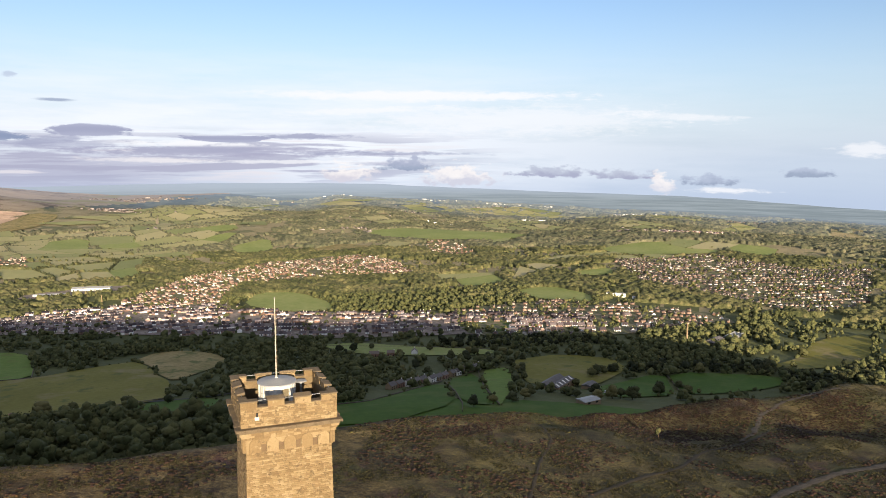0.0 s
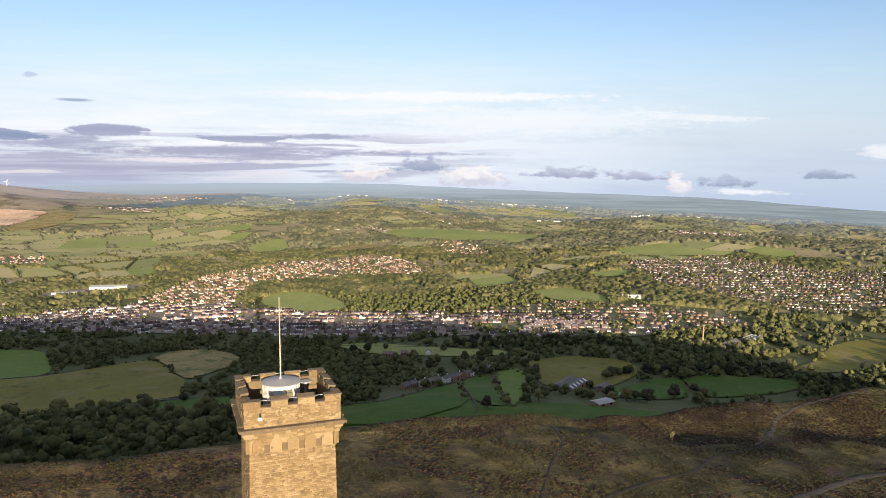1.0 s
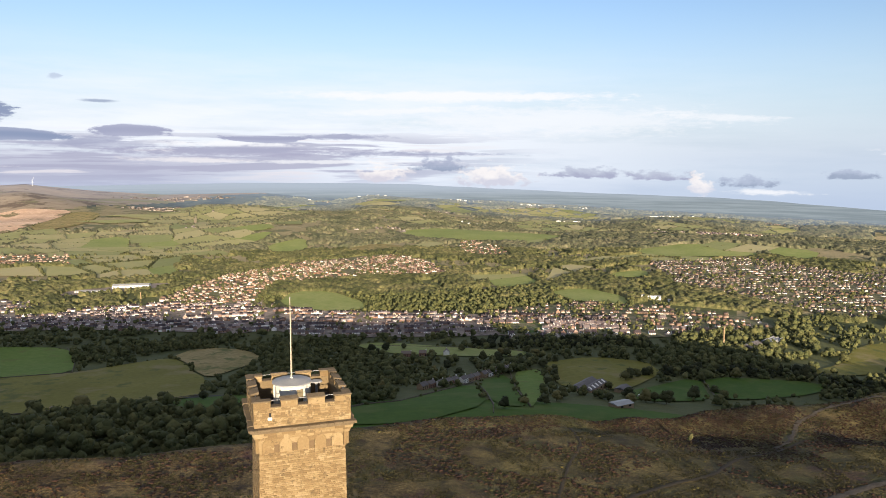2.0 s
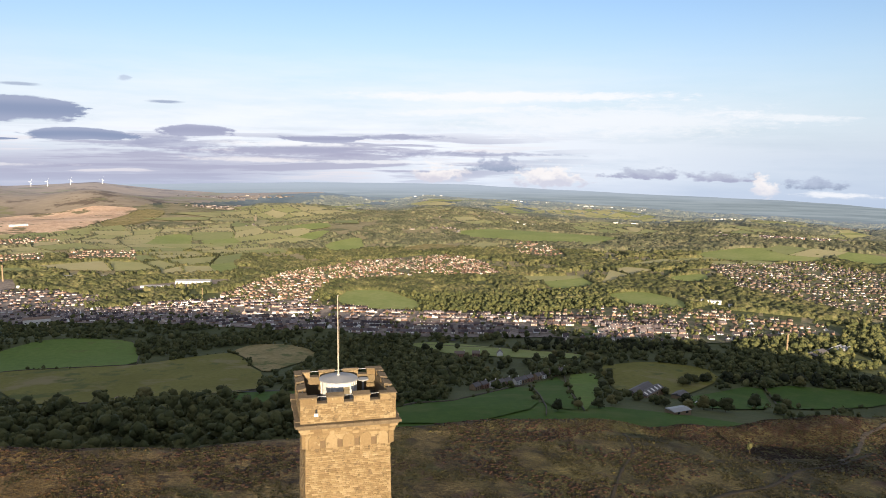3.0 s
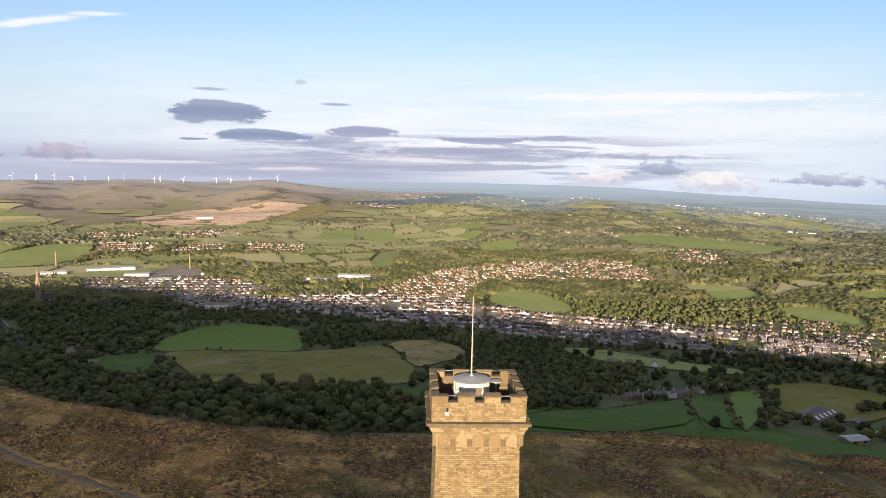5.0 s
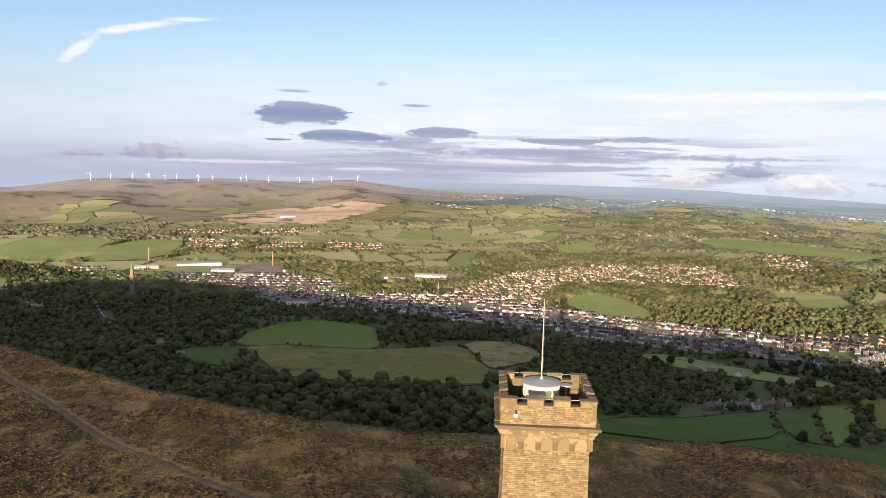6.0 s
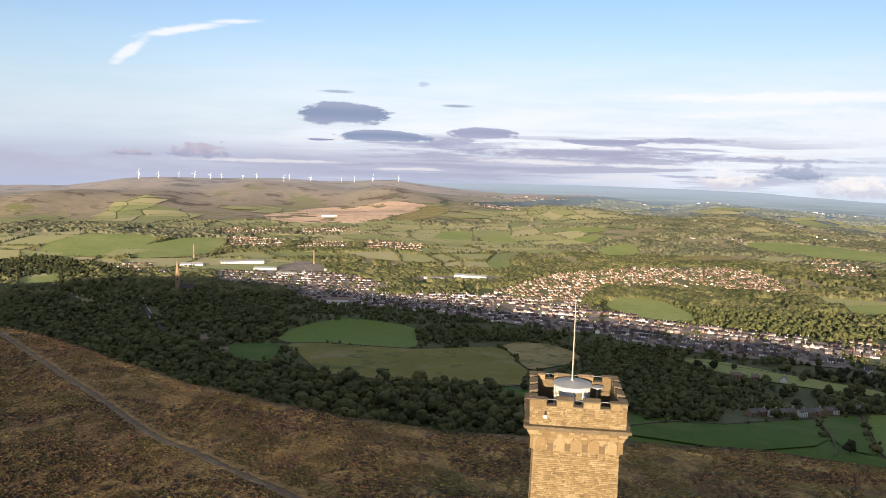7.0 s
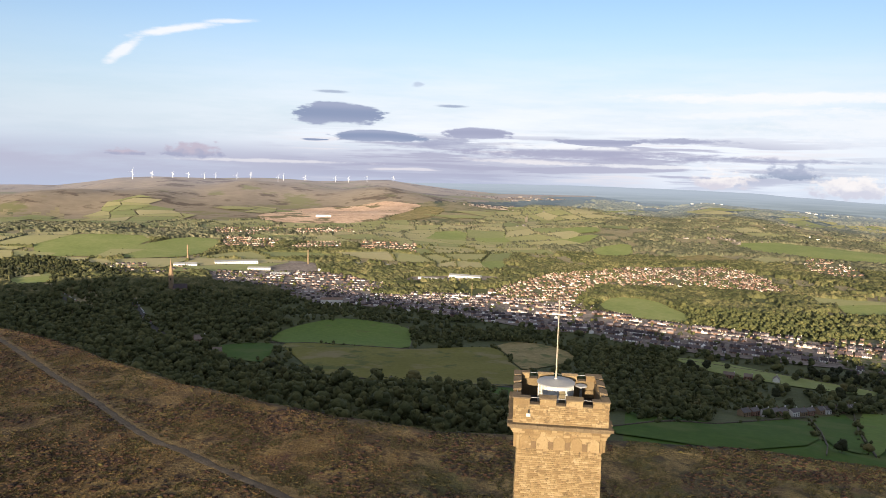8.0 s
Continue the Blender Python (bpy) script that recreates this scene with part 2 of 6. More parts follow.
M["pale"] = surface("pale", [(0.150, 0.185, 0.052), (0.195, 0.225, 0.070), (0.24, 0.255, 0.095)], 110, fine=9, contrast=1.6)
M["tan"] = surface("tan", [(0.162, 0.135, 0.047), (0.230, 0.182, 0.074), (0.297, 0.230, 0.108)], 40, fine=5, contrast=1.6)
M["quarry"] = surface("quarry", [(0.3, 0.2, 0.135), (0.5, 0.345, 0.245), (0.7, 0.53, 0.4)], 120, fine=14, bump=5.0, bump_scale=38)
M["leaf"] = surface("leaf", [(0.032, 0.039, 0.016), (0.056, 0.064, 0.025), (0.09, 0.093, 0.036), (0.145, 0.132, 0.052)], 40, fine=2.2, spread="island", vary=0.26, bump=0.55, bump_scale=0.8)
# Darker copy of leaf: shade put into the colour of some woods.
M["leaf_shaded"] = surface("leaf_shaded", [(0.012, 0.016, 0.008), (0.021, 0.026, 0.012), (0.035, 0.038, 0.016), (0.066, 0.061, 0.024)], 40, fine=2.2, spread="island", vary=0.26, bump=0.55, bump_scale=0.8)
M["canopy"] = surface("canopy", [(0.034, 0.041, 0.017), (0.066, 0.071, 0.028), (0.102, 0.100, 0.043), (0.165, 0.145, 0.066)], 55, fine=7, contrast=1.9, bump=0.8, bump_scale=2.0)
# Canopy for greater distance, paler and bluer: haze put into its colour.
M["canopy_hazy"] = surface("canopy_hazy", [(0.056, 0.064, 0.037), (0.088, 0.092, 0.054), (0.124, 0.121, 0.071), (0.168, 0.151, 0.092)], 80, fine=10, contrast=1.8, bump=0.8, bump_scale=3.0)
M["leaf_thing"] = surface("leaf_thing", [(0.026, 0.03, 0.013), (0.046, 0.05, 0.021), (0.078, 0.077, 0.03), (0.13, 0.113, 0.045)], 40, fine=1.6, spread="object", bump=0.25, bump_scale=0.7)
M["bark"] = surface("bark", [(0.05, 0.035, 0.02), (0.11, 0.08, 0.05)], 2, bump=0.05)
M["stone_wall"] = surface("stone_wall", [(0.20, 0.13, 0.105), (0.34, 0.225, 0.175), (0.48, 0.36, 0.30), (0.60, 0.52, 0.46), (0.90, 0.88, 0.85)], 60, fine=2, spread="island", vary=0.9)
M["brick_wall"] = surface("brick_wall", [(0.13, 0.080, 0.060), (0.25, 0.145, 0.105), (0.36, 0.235, 0.18), (0.46, 0.37, 0.30), (0.70, 0.66, 0.61)], 60, fine=2, spread="island", vary=0.8)
M["estate_brick"] = surface("estate_brick", [(0.20, 0.11, 0.075), (0.34, 0.19, 0.125), (0.46, 0.30, 0.22), (0.56, 0.45, 0.36), (0.78, 0.72, 0.64)], 60, fine=2, spread="island", vary=0.9)
M["yard"] = surface("yard", [(0.085, 0.075, 0.062), (0.185, 0.155, 0.138), (0.30, 0.25, 0.225)], 24, fine=5, contrast=1.5)
M["garden"] = surface("garden", [(0.060, 0.072, 0.030), (0.115, 0.115, 0.060), (0.21, 0.17, 0.125)], 22, fine=5, contrast=1.5)
M["estate_tile"] = surface("estate_tile", [(0.11, 0.08, 0.068), (0.19, 0.13, 0.10), (0.30, 0.20, 0.15), (0.38, 0.28, 0.225)], 50, fine=2, spread="island", vary=0.8)
M["grey_tile"] = surface("grey_tile", [(0.06, 0.052, 0.05), (0.11, 0.092, 0.085), (0.19, 0.155, 0.138)], 50, fine=2, spread="island", vary=0.7)
M["white_wall"] = surface("white_wall", [(0.58, 0.56, 0.52), (0.72, 0.70, 0.66)], 8, fine=1)
M["slate"] = surface("slate", [(0.052, 0.041, 0.047), (0.088, 0.072, 0.080), (0.14, 0.116, 0.122), (0.30, 0.25, 0.25)], 50, fine=2, rough=0.75, spread="island", vary=0.7)
M["clay"] = surface("clay", [(0.1, 0.078, 0.068), (0.165, 0.118, 0.095), (0.25, 0.175, 0.135)], 50, fine=2, spread="island")
M["stone_wall_thing"] = surface("stone_wall_thing", [(0.20, 0.13, 0.105), (0.34, 0.215, 0.165), (0.48, 0.36, 0.30), (0.60, 0.52, 0.46), (0.90, 0.88, 0.85)], 60, fine=2, spread="object", vary=0.9)
M["slate_thing"] = surface("slate_thing", [(0.052, 0.041, 0.046), (0.088, 0.072, 0.078), (0.14, 0.116, 0.12)], 50, fine=2, rough=0.75, spread="object", vary=0.7)
M["sheet_roof"] = surface("sheet_roof", [(0.24, 0.24, 0.24), (0.34, 0.34, 0.34)], 20, fine=2, rough=0.5)
M["cottage_roof"] = surface("cottage_roof", [(0.10, 0.075, 0.062), (0.15, 0.115, 0.096), (0.21, 0.165, 0.14)], 30, fine=2, rough=0.7)
M["dark_slate"] = surface("dark_slate", [(0.065, 0.056, 0.058), (0.105, 0.092, 0.092), (0.155, 0.135, 0.13)], 30, fine=2, rough=0.7)
# Golden dry grass; the gold also stands in for grazing sun.
M["dry_grass"] = surface("dry_grass", [(0.070, 0.046, 0.018), (0.108, 0.072, 0.028), (0.150, 0.104, 0.044)], 14, fine=0.8, spread="island")
M["verge"] = surface("verge", [(0.075, 0.050, 0.022), (0.122, 0.085, 0.038), (0.185, 0.134, 0.062)], 3, fine=0.5, bump=0.3, bump_scale=0.6, contrast=1.4)
M["russet"] = surface("russet", [(0.030, 0.014, 0.008), (0.052, 0.026, 0.012), (0.080, 0.044, 0.018)], 9, fine=0.8, spread="island")
M["young_leaf"] = surface("young_leaf", [(0.034, 0.038, 0.016), (0.052, 0.055, 0.022), (0.075, 0.072, 0.03)], 3, fine=0.4, spread="island")
M["dark_glass"] = surface("dark_glass", [(0.02, 0.022, 0.026), (0.03, 0.032, 0.036)], 5, rough=0.15)
M["road"] = surface("road", [(0.045, 0.043, 0.042), (0.075, 0.072, 0.070)], 20, fine=1.5)
M["dirt"] = surface("dirt", [(0.036, 0.029, 0.023), (0.066, 0.054, 0.042), (0.110, 0.091, 0.071)], 3, fine=0.5, bump=0.06, contrast=1.5)
M["dirt_dark"] = surface("dirt_dark", [(0.025, 0.020, 0.014), (0.050, 0.040, 0.026)], 5, fine=0.6)
M["ashlar"] = surface("ashlar", [(0.128, 0.086, 0.043), (0.170, 0.118, 0.061), (0.205, 0.148, 0.080), (0.255, 0.192, 0.112)], 0.9, fine=0.10, spread="object", vary=0.30, bump=0.02, bump_scale=0.09, contrast=1.2)
M["ashlar_rest"] = surface("ashlar_rest", [(0.128, 0.086, 0.043), (0.170, 0.118, 0.061), (0.205, 0.148, 0.080), (0.255, 0.192, 0.112)], 0.9, fine=0.10, spread="island", vary=0.30, bump=0.02, bump_scale=0.09, contrast=1.2)
M["mortar"] = surface("mortar", [(0.10, 0.072, 0.040), (0.17, 0.126, 0.072)], 0.8, fine=0.08, bump=0.01)
# Stone of the corbel recesses: their shade is put into the colour.
M["shaded_stone"] = surface("shaded_stone", [(0.085, 0.058, 0.034), (0.14, 0.096, 0.056)], 0.6, fine=0.07, bump=0.01)
M["coping"] = surface("coping", [(0.075, 0.056, 0.036), (0.12, 0.09, 0.057), (0.17, 0.13, 0.085)], 0.7, fine=0.07, bump=0.012, bump_scale=0.08)
M["asphalt_roof"] = surface("asphalt_roof", [(0.025, 0.024, 0.026), (0.05, 0.046, 0.045)], 1.0, fine=0.1)
M["white_paint"] = surface("white_paint", [(0.42, 0.41, 0.38), (0.52, 0.51, 0.48)], 1.0, fine=0.1, rough=0.5)
M["lead"] = surface("lead", [(0.20, 0.20, 0.205), (0.27, 0.27, 0.275)], 0.8, fine=0.1, rough=0.6)
M["weathered_wood"] = surface("weathered_wood", [(0.10, 0.08, 0.05), (0.17, 0.14, 0.09)], 0.5, fine=0.05)
M["heather"] = surface("heather", [(0.014, 0.008, 0.005), (0.025, 0.014, 0.008), (0.040, 0.020, 0.014)], 20, fine=1.2, spread="island")
M["tussock"] = surface("tussock", [(0.020, 0.018, 0.007), (0.036, 0.032, 0.012), (0.064, 0.055, 0.022)], 18, fine=1.0, spread="island")
M["bracken"] = surface("bracken", [(0.012, 0.0055, 0.0035), (0.020, 0.009, 0.005), (0.031, 0.014, 0.008)], 9, fine=0.8, spread="island")
M["gorse"] = surface("gorse", [(0.034, 0.031, 0.010), (0.050, 0.045, 0.015), (0.074, 0.062, 0.020)], 5, fine=0.5, spread="island")
M["pole_paint"] = surface("pole_paint", [(0.30, 0.26, 0.20), (0.42, 0.37, 0.30)], 0.8, fine=0.1, rough=0.6)
M["far_wall"] = surface("far_wall", [(0.07, 0.062, 0.055), (0.12, 0.102, 0.088), (0.19, 0.165, 0.145), (0.3, 0.27, 0.245)], 60, fine=4, spread="island")
M["field_stone"] = surface("field_stone", [(0.06, 0.052, 0.040), (0.11, 0.096, 0.074), (0.17, 0.15, 0.115)], 3, fine=0.4)
M["car_white"] = surface("car_white", [(0.62, 0.62, 0.62), (0.70, 0.70, 0.70)], 3, rough=0.3)
M["car_dark"] = surface("car_dark", [(0.03, 0.03, 0.035), (0.05, 0.05, 0.055)], 3, rough=0.3)
M["car_red"] = surface("car_red", [(0.16, 0.025, 0.02), (0.20, 0.035, 0.03)], 3, rough=0.3)
M["tyre"] = surface("tyre", [(0.015, 0.015, 0.015), (0.03, 0.03, 0.03)], 1)
M["church_stone"] = surface("church_stone", [(0.19, 0.135, 0.085), (0.30, 0.215, 0.135)], 8, fine=1.0)
M["turbine_white"] = surface("turbine_white", [(0.76, 0.77, 0.78), (0.82, 0.82, 0.83)], 10, rough=0.4)

tinted(M["quarry"], (0.15, 0.125, 0.066), 110, 0.53, 0.58)
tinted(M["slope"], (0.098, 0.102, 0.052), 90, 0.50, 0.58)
tinted(M["distance"], (0.026, 0.034, 0.028), 130, 0.47, 0.55)
tinted(M["distance"], (0.115, 0.122, 0.078), 170, 0.61, 0.65)
for stone in ("ashlar", "ashlar_rest"):
    tinted(M[stone], (0.095, 0.066, 0.036), 0.45, 0.54, 0.70)
    tinted(M[stone], (0.25, 0.195, 0.122), 0.5, 0.60, 0.70)
# Darker patches stand in for shade in the hill's gullies.
tinted(M["heath_hill"], (0.095, 0.070, 0.048), 190, 0.53, 0.62)
tinted(M["heath_hill"], (0.15, 0.145, 0.065), 300, 0.56, 0.64)
tinted(M["heath_hill"], (0.27, 0.215, 0.155), 120, 0.64, 0.72)
tinted(M["olive"], (0.20, 0.165, 0.075), 45, 0.50, 0.68)
tinted(M["olive"], (0.085, 0.095, 0.022), 30, 0.54, 0.66)
tinted(M["green"], (0.075, 0.105, 0.020), 40, 0.50, 0.66)
tinted(M["bright"], (0.12, 0.14, 0.035), 26, 0.56, 0.70)
tinted(M["tan"], (0.11, 0.115, 0.035), 22, 0.52, 0.62)


def haze_glow(m, near, far, tint, top):
    """Haze put into emission: far land, woods and heath glow bluer towards the horizon."""
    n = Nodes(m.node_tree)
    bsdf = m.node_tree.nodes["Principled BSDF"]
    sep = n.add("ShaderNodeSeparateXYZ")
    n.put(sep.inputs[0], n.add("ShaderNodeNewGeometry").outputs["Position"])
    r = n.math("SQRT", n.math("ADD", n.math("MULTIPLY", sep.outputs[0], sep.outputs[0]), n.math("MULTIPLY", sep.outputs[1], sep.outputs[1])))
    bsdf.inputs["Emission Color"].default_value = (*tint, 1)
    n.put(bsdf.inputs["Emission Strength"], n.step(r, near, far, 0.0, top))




def hazy_backdrop():
    """Self-lit backdrop of far land: blue-grey layers with haze painted paler towards the horizon."""
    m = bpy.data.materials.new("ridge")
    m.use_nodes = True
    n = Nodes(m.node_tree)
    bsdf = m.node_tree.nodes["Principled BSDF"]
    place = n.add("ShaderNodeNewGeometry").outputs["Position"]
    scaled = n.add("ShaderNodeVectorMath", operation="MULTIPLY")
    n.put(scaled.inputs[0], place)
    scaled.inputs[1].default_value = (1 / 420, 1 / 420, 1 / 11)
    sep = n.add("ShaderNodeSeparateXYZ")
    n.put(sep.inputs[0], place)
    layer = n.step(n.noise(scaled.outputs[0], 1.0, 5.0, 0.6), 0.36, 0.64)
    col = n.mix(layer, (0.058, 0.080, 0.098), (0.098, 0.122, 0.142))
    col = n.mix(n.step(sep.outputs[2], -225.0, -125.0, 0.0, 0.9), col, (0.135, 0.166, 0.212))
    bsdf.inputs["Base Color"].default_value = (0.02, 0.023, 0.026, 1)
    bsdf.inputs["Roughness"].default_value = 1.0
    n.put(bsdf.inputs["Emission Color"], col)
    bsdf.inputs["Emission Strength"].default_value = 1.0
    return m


M["ridge"] = hazy_backdrop()
haze_glow(M["distance"], 3300, 4800, (0.38, 0.48, 0.62), 0.17)
haze_glow(M["canopy_hazy"], 3000, 4800, (0.40, 0.50, 0.64), 0.15)
haze_glow(M["heath_hill"], 3000, 4900, (0.48, 0.48, 0.60), 0.11)

# ---- mesh helpers ----


def mesh_from(name, verts, tris, mat, index=None):
    """One mesh from arrays of vertices and triangles; mat: one material or a list, with index by triangle."""
    me = bpy.data.meshes.new(name)
    verts, tris = np.asarray(verts, np.float32), np.asarray(tris, np.int32)
    me.vertices.add(len(verts)), me.loops.add(tris.size), me.polygons.add(len(tris))
    me.vertices.foreach_set("co", verts.ravel())
    me.loops.foreach_set("vertex_index", tris.ravel())
    me.polygons.foreach_set("loop_start", np.arange(0, tris.size, 3, dtype=np.int32))
    for m in mat if isinstance(mat, list) else [mat]:
        me.materials.append(m)
    if index is not None:
        me.polygons.foreach_set("material_index", np.asarray(index, np.int32))
    me.update(calc_edges=True)
    return me


def arrays(bm):
    bmesh.ops.triangulate(bm, faces=bm.faces[:])
    bm.verts.ensure_lookup_table()
    v = np.array([p.co[:] for p in bm.verts])
    t = np.array([[p.index for p in f.verts] for f in bm.faces])
    k = np.array([f.material_index for f in bm.faces])
    return v, t, k


def strewn(templates, picks, place, width, height, turn):
    """Copies of the templates at those places, as arrays: sizes across and up, turned about z."""
    vs, ts, ks, count = [], [], [], 0
    c, s = np.cos(turn), np.sin(turn)
    for n, (v, t, k) in enumerate(templates):
        sel = np.where(picks == n)[0]
        if not len(sel):
            continue
        x = v[None, :, 0] * width[sel, None]
        y = v[None, :, 1] * width[sel, None]
        z = v[None, :, 2] * height[sel, None]
        p = np.stack([x * c[sel, None] - y * s[sel, None], x * s[sel, None] + y * c[sel, None], z], -1) + place[sel, None]
        vs.append(p.reshape(-1, 3))
        ts.append((t[None] + (np.arange(len(sel)) * len(v))[:, None, None]).reshape(-1, 3) + count)
        ks.append(np.tile(k, len(sel)))
        count += len(sel) * len(v)
    return np.concatenate(vs), np.concatenate(ts), np.concatenate(ks)


def mesh_of(name, bm, mat):
    me = bpy.data.meshes.new(name)
    bm.to_mesh(me)
    bm.free()
    for m in mat if isinstance(mat, list) else [mat]:
        me.materials.append(m)
    return me


def part(name, bm, material, parent, label=""):
    ob = new(name, mesh_of(name, bm, material))
    ob.parent = parent
    return tagged(ob, label)


def thing(name, label, category, at=(0, 0, 0), turn=0.0, group="", kind=""):
    ob = new(name)
    ob.empty_display_size = 0.1
    ob.matrix_basis = pose(*at, 0, 0, turn)
    return tagged(ob, label, category, group, kind)


def add_box(bm, x0, x1, y0, y1, z0, z1, bevel=0.0, mat=0):
    got = bmesh.ops.create_cube(bm, size=1.0, matrix=Matrix.LocRotScale(((x0 + x1) / 2, (y0 + y1) / 2, (z0 + z1) / 2), None, (x1 - x0, y1 - y0, z1 - z0)))
    faces = {f for v in got["verts"] for f in v.link_faces}
    for f in faces:
        f.material_index = mat
    if bevel:
        bmesh.ops.bevel(bm, geom=list({e for f in faces for e in f.edges}), offset=bevel, segments=1, affect="EDGES")
    return bm


def add_tube(bm, r0, r1, z0, z1, x=0.0, y=0.0, seg=12, mat=0):
    got = bmesh.ops.create_cone(bm, cap_ends=True, segments=seg, radius1=r0, radius2=r1, depth=z1 - z0, matrix=Matrix.Translation((x, y, (z0 + z1) / 2)))
    for f in {f for v in got["verts"] for f in v.link_faces}:
        f.material_index = mat
    return bm


def inside(px, py, ring):
    """Which of the points lie in the ring."""
    hit = np.zeros(len(px), bool)
    lo, hi = np.min(ring, 0), np.max(ring, 0)
    close = np.where((px >= lo[0]) & (px <= hi[0]) & (py >= lo[1]) & (py <= hi[1]))[0]
    px, py, found = px[close], py[close], np.zeros(len(close), bool)
    for (xa, ya), (xb, yb) in zip(ring, ring[1:] + ring[:1]):
        cross = (ya > py) != (yb > py)
        with np.errstate(divide="ignore", invalid="ignore"):
            found ^= cross & (px < (xb - xa) * (py - ya) / (yb - ya) + xa)
    hit[close] = found
    return hit


def rounded(ring, times=1):
    """Corners cut off, as a farmer's fences go."""
    for _ in range(times):
        ring = [q for a, b in zip(ring, ring[1:] + ring[:1]) for q in (((a[0] * 4 + b[0]) / 5, (a[1] * 4 + b[1]) / 5), ((a[0] + b[0] * 4) / 5, (a[1] + b[1] * 4) / 5))]
    return ring


# ---- the lie of the land ----
MOUND = (-250, 945)
CX, CY, EYE_Z = -5.5, -53.0, 55.7
# Out of view the hill is widened to throw shade into the valley.
CREST_AZ = (-180, -90, -70, -53, -48.7, -43, -39, -35, -30, -22, -12, -3, 5, 9, 13.5, 19.5, 25.5, 30.6, 34.3, 37.7, 45, 70, 100, 180)
CREST_R = (900, 520, 345, 331, 298, 275, 266, 245, 227, 207, 188, 174, 167, 169, 171, 184, 204, 242, 279, 310, 370, 900, 1300, 1300)
RIM_AZ = (-180, -100, -53, -39, -30, -24, -17, -13.4, -11, -7.5, -5, 2, 6, 9.6, 10.6, 16, 21, 27.6, 30, 34, 38, 60, 180)
HORIZON_EL = (-3, -3.4, -3.4, -2.75, -2.6, -2.35, -2.1, -2.05, -2.0, -2.0, -2.0, -2.05, -2.1, -2.15, -2.15, -2.25, -2.15, -2.15, -2.3, -2.9, -2.9, -3, -3)
RIM_EL = (-3.6, -4.3, -4.3, -3.9, -3.65, -3.35, -3.1, -2.95, -3.25, -3.0, -2.75, -2.85, -2.55, -2.15, -2.0, -2.2, -2.1, -2.1, -2.2, -2.8, -2.8, -3, -3)


def smooth(a, b, v):
    s = np.clip((v - a) / (b - a), 0, 1)
    return s * s * (3 - 2 * s)


def soft_ramp(v, w):
    return w * np.logaddexp(0, v / w)


def moor_top(x, y):
    """The moor on the hill's top, which falls away to the east."""
    z = -3 - 0.07 * soft_ramp(y, 30) - 0.17 * soft_ramp(x - 10, 35) + 0.14 * soft_ramp(x - 120, 30) + 0.02 * np.clip(-x, 0, 150)
    # Unseen rises off to the left, added so the hill's shade reaches farther.
    z += 22 * smooth(-90, -420, x) * smooth(90, -120, y)
    z += 25 * np.exp(-((x + 720) / 230) ** 2 - ((y - 150) / 220) ** 2)
    for bx, by, w, up in ((232, 148, 22, 2.6), (206, 122, 19, -4.4), (150, 138, 22, -3.4), (181, 146, 9, 1.8), (113, 146, 10, -1.8), (186, 108, 9, 1.2), (60, 140, 30, 0.5)):
        z += up * np.exp(-((x - bx) ** 2 + (y - by) ** 2) / w ** 2)
    z += 0.8 * np.sin(x / 23 + 1.3) * np.sin(y / 31) + 0.35 * np.sin(x / 9.1) * np.sin(y / 11.3 + x / 17)
    return z


def land(x, y):
    """Height of the ground; the tower's foot is about 0."""
    x, y = np.asarray(x, float), np.asarray(y, float)
    dx, dy = x - CX, y - CY
    r = np.hypot(dx, dy) + 1e-6
    az = np.degrees(np.arctan2(-dx, dy))
    rc = np.interp(az, CREST_AZ, CREST_R)
    ex, ey = CX + dx / r * np.minimum(r, rc), CY + dy / r * np.minimum(r, rc)
    top = moor_top(ex, ey)
    d = np.maximum(r - rc, 0)
    bank = top - 0.62 * (np.sqrt(d * d + 20 * 20) - 20)
    vale = np.interp(r, (250, 420, 520, 700, 1000, 1300, 2000), (-104, -117, -128, -158, -190, -198, -200))
    vale = vale + 5 * np.sin(x / 140 + 0.6) * np.sin(y / 170) + 14 * np.exp(-(((x - MOUND[0]) / 120) ** 2 + ((y - MOUND[1]) / 70) ** 2))
    rim = EYE_Z + 4850 * np.tan(np.radians(np.interp(az, RIM_AZ, RIM_EL)))
    up = smooth(1900, 4850, r)
    vale = vale + up * (rim + 200) + 22 * np.sin(x / 420 + 1) * np.sin(y / 390 + 0.5) * smooth(1500, 2600, r) * (1 - smooth(3600, 4600, r))
    vale = vale + (20 * np.sin(x / 310 + y / 500 + 2) * np.sin(y / 260 - x / 700) + 9 * np.sin(x / 140 + 0.4) * np.sin(y / 170 + x / 400)) * smooth(2300, 3200, r) * (1 - smooth(3900, 4700, r))
    fold = smooth(7, 16, az) * smooth(2900, 3300, r) * (1 - smooth(4300, 4780, r))
    vale = vale + fold * (7 * np.sin(x / 120 + 1.2 * np.sin(y / 260)) + 5 * np.sin(x / 61 + y / 190))
    far = np.logaddexp(bank / 6, vale / 6) * 6
    s = smooth(0, 25, d)
    return np.where(d > 0, top * (1 - s) + np.minimum(far, top) * s, top)


# ---- the ground ----


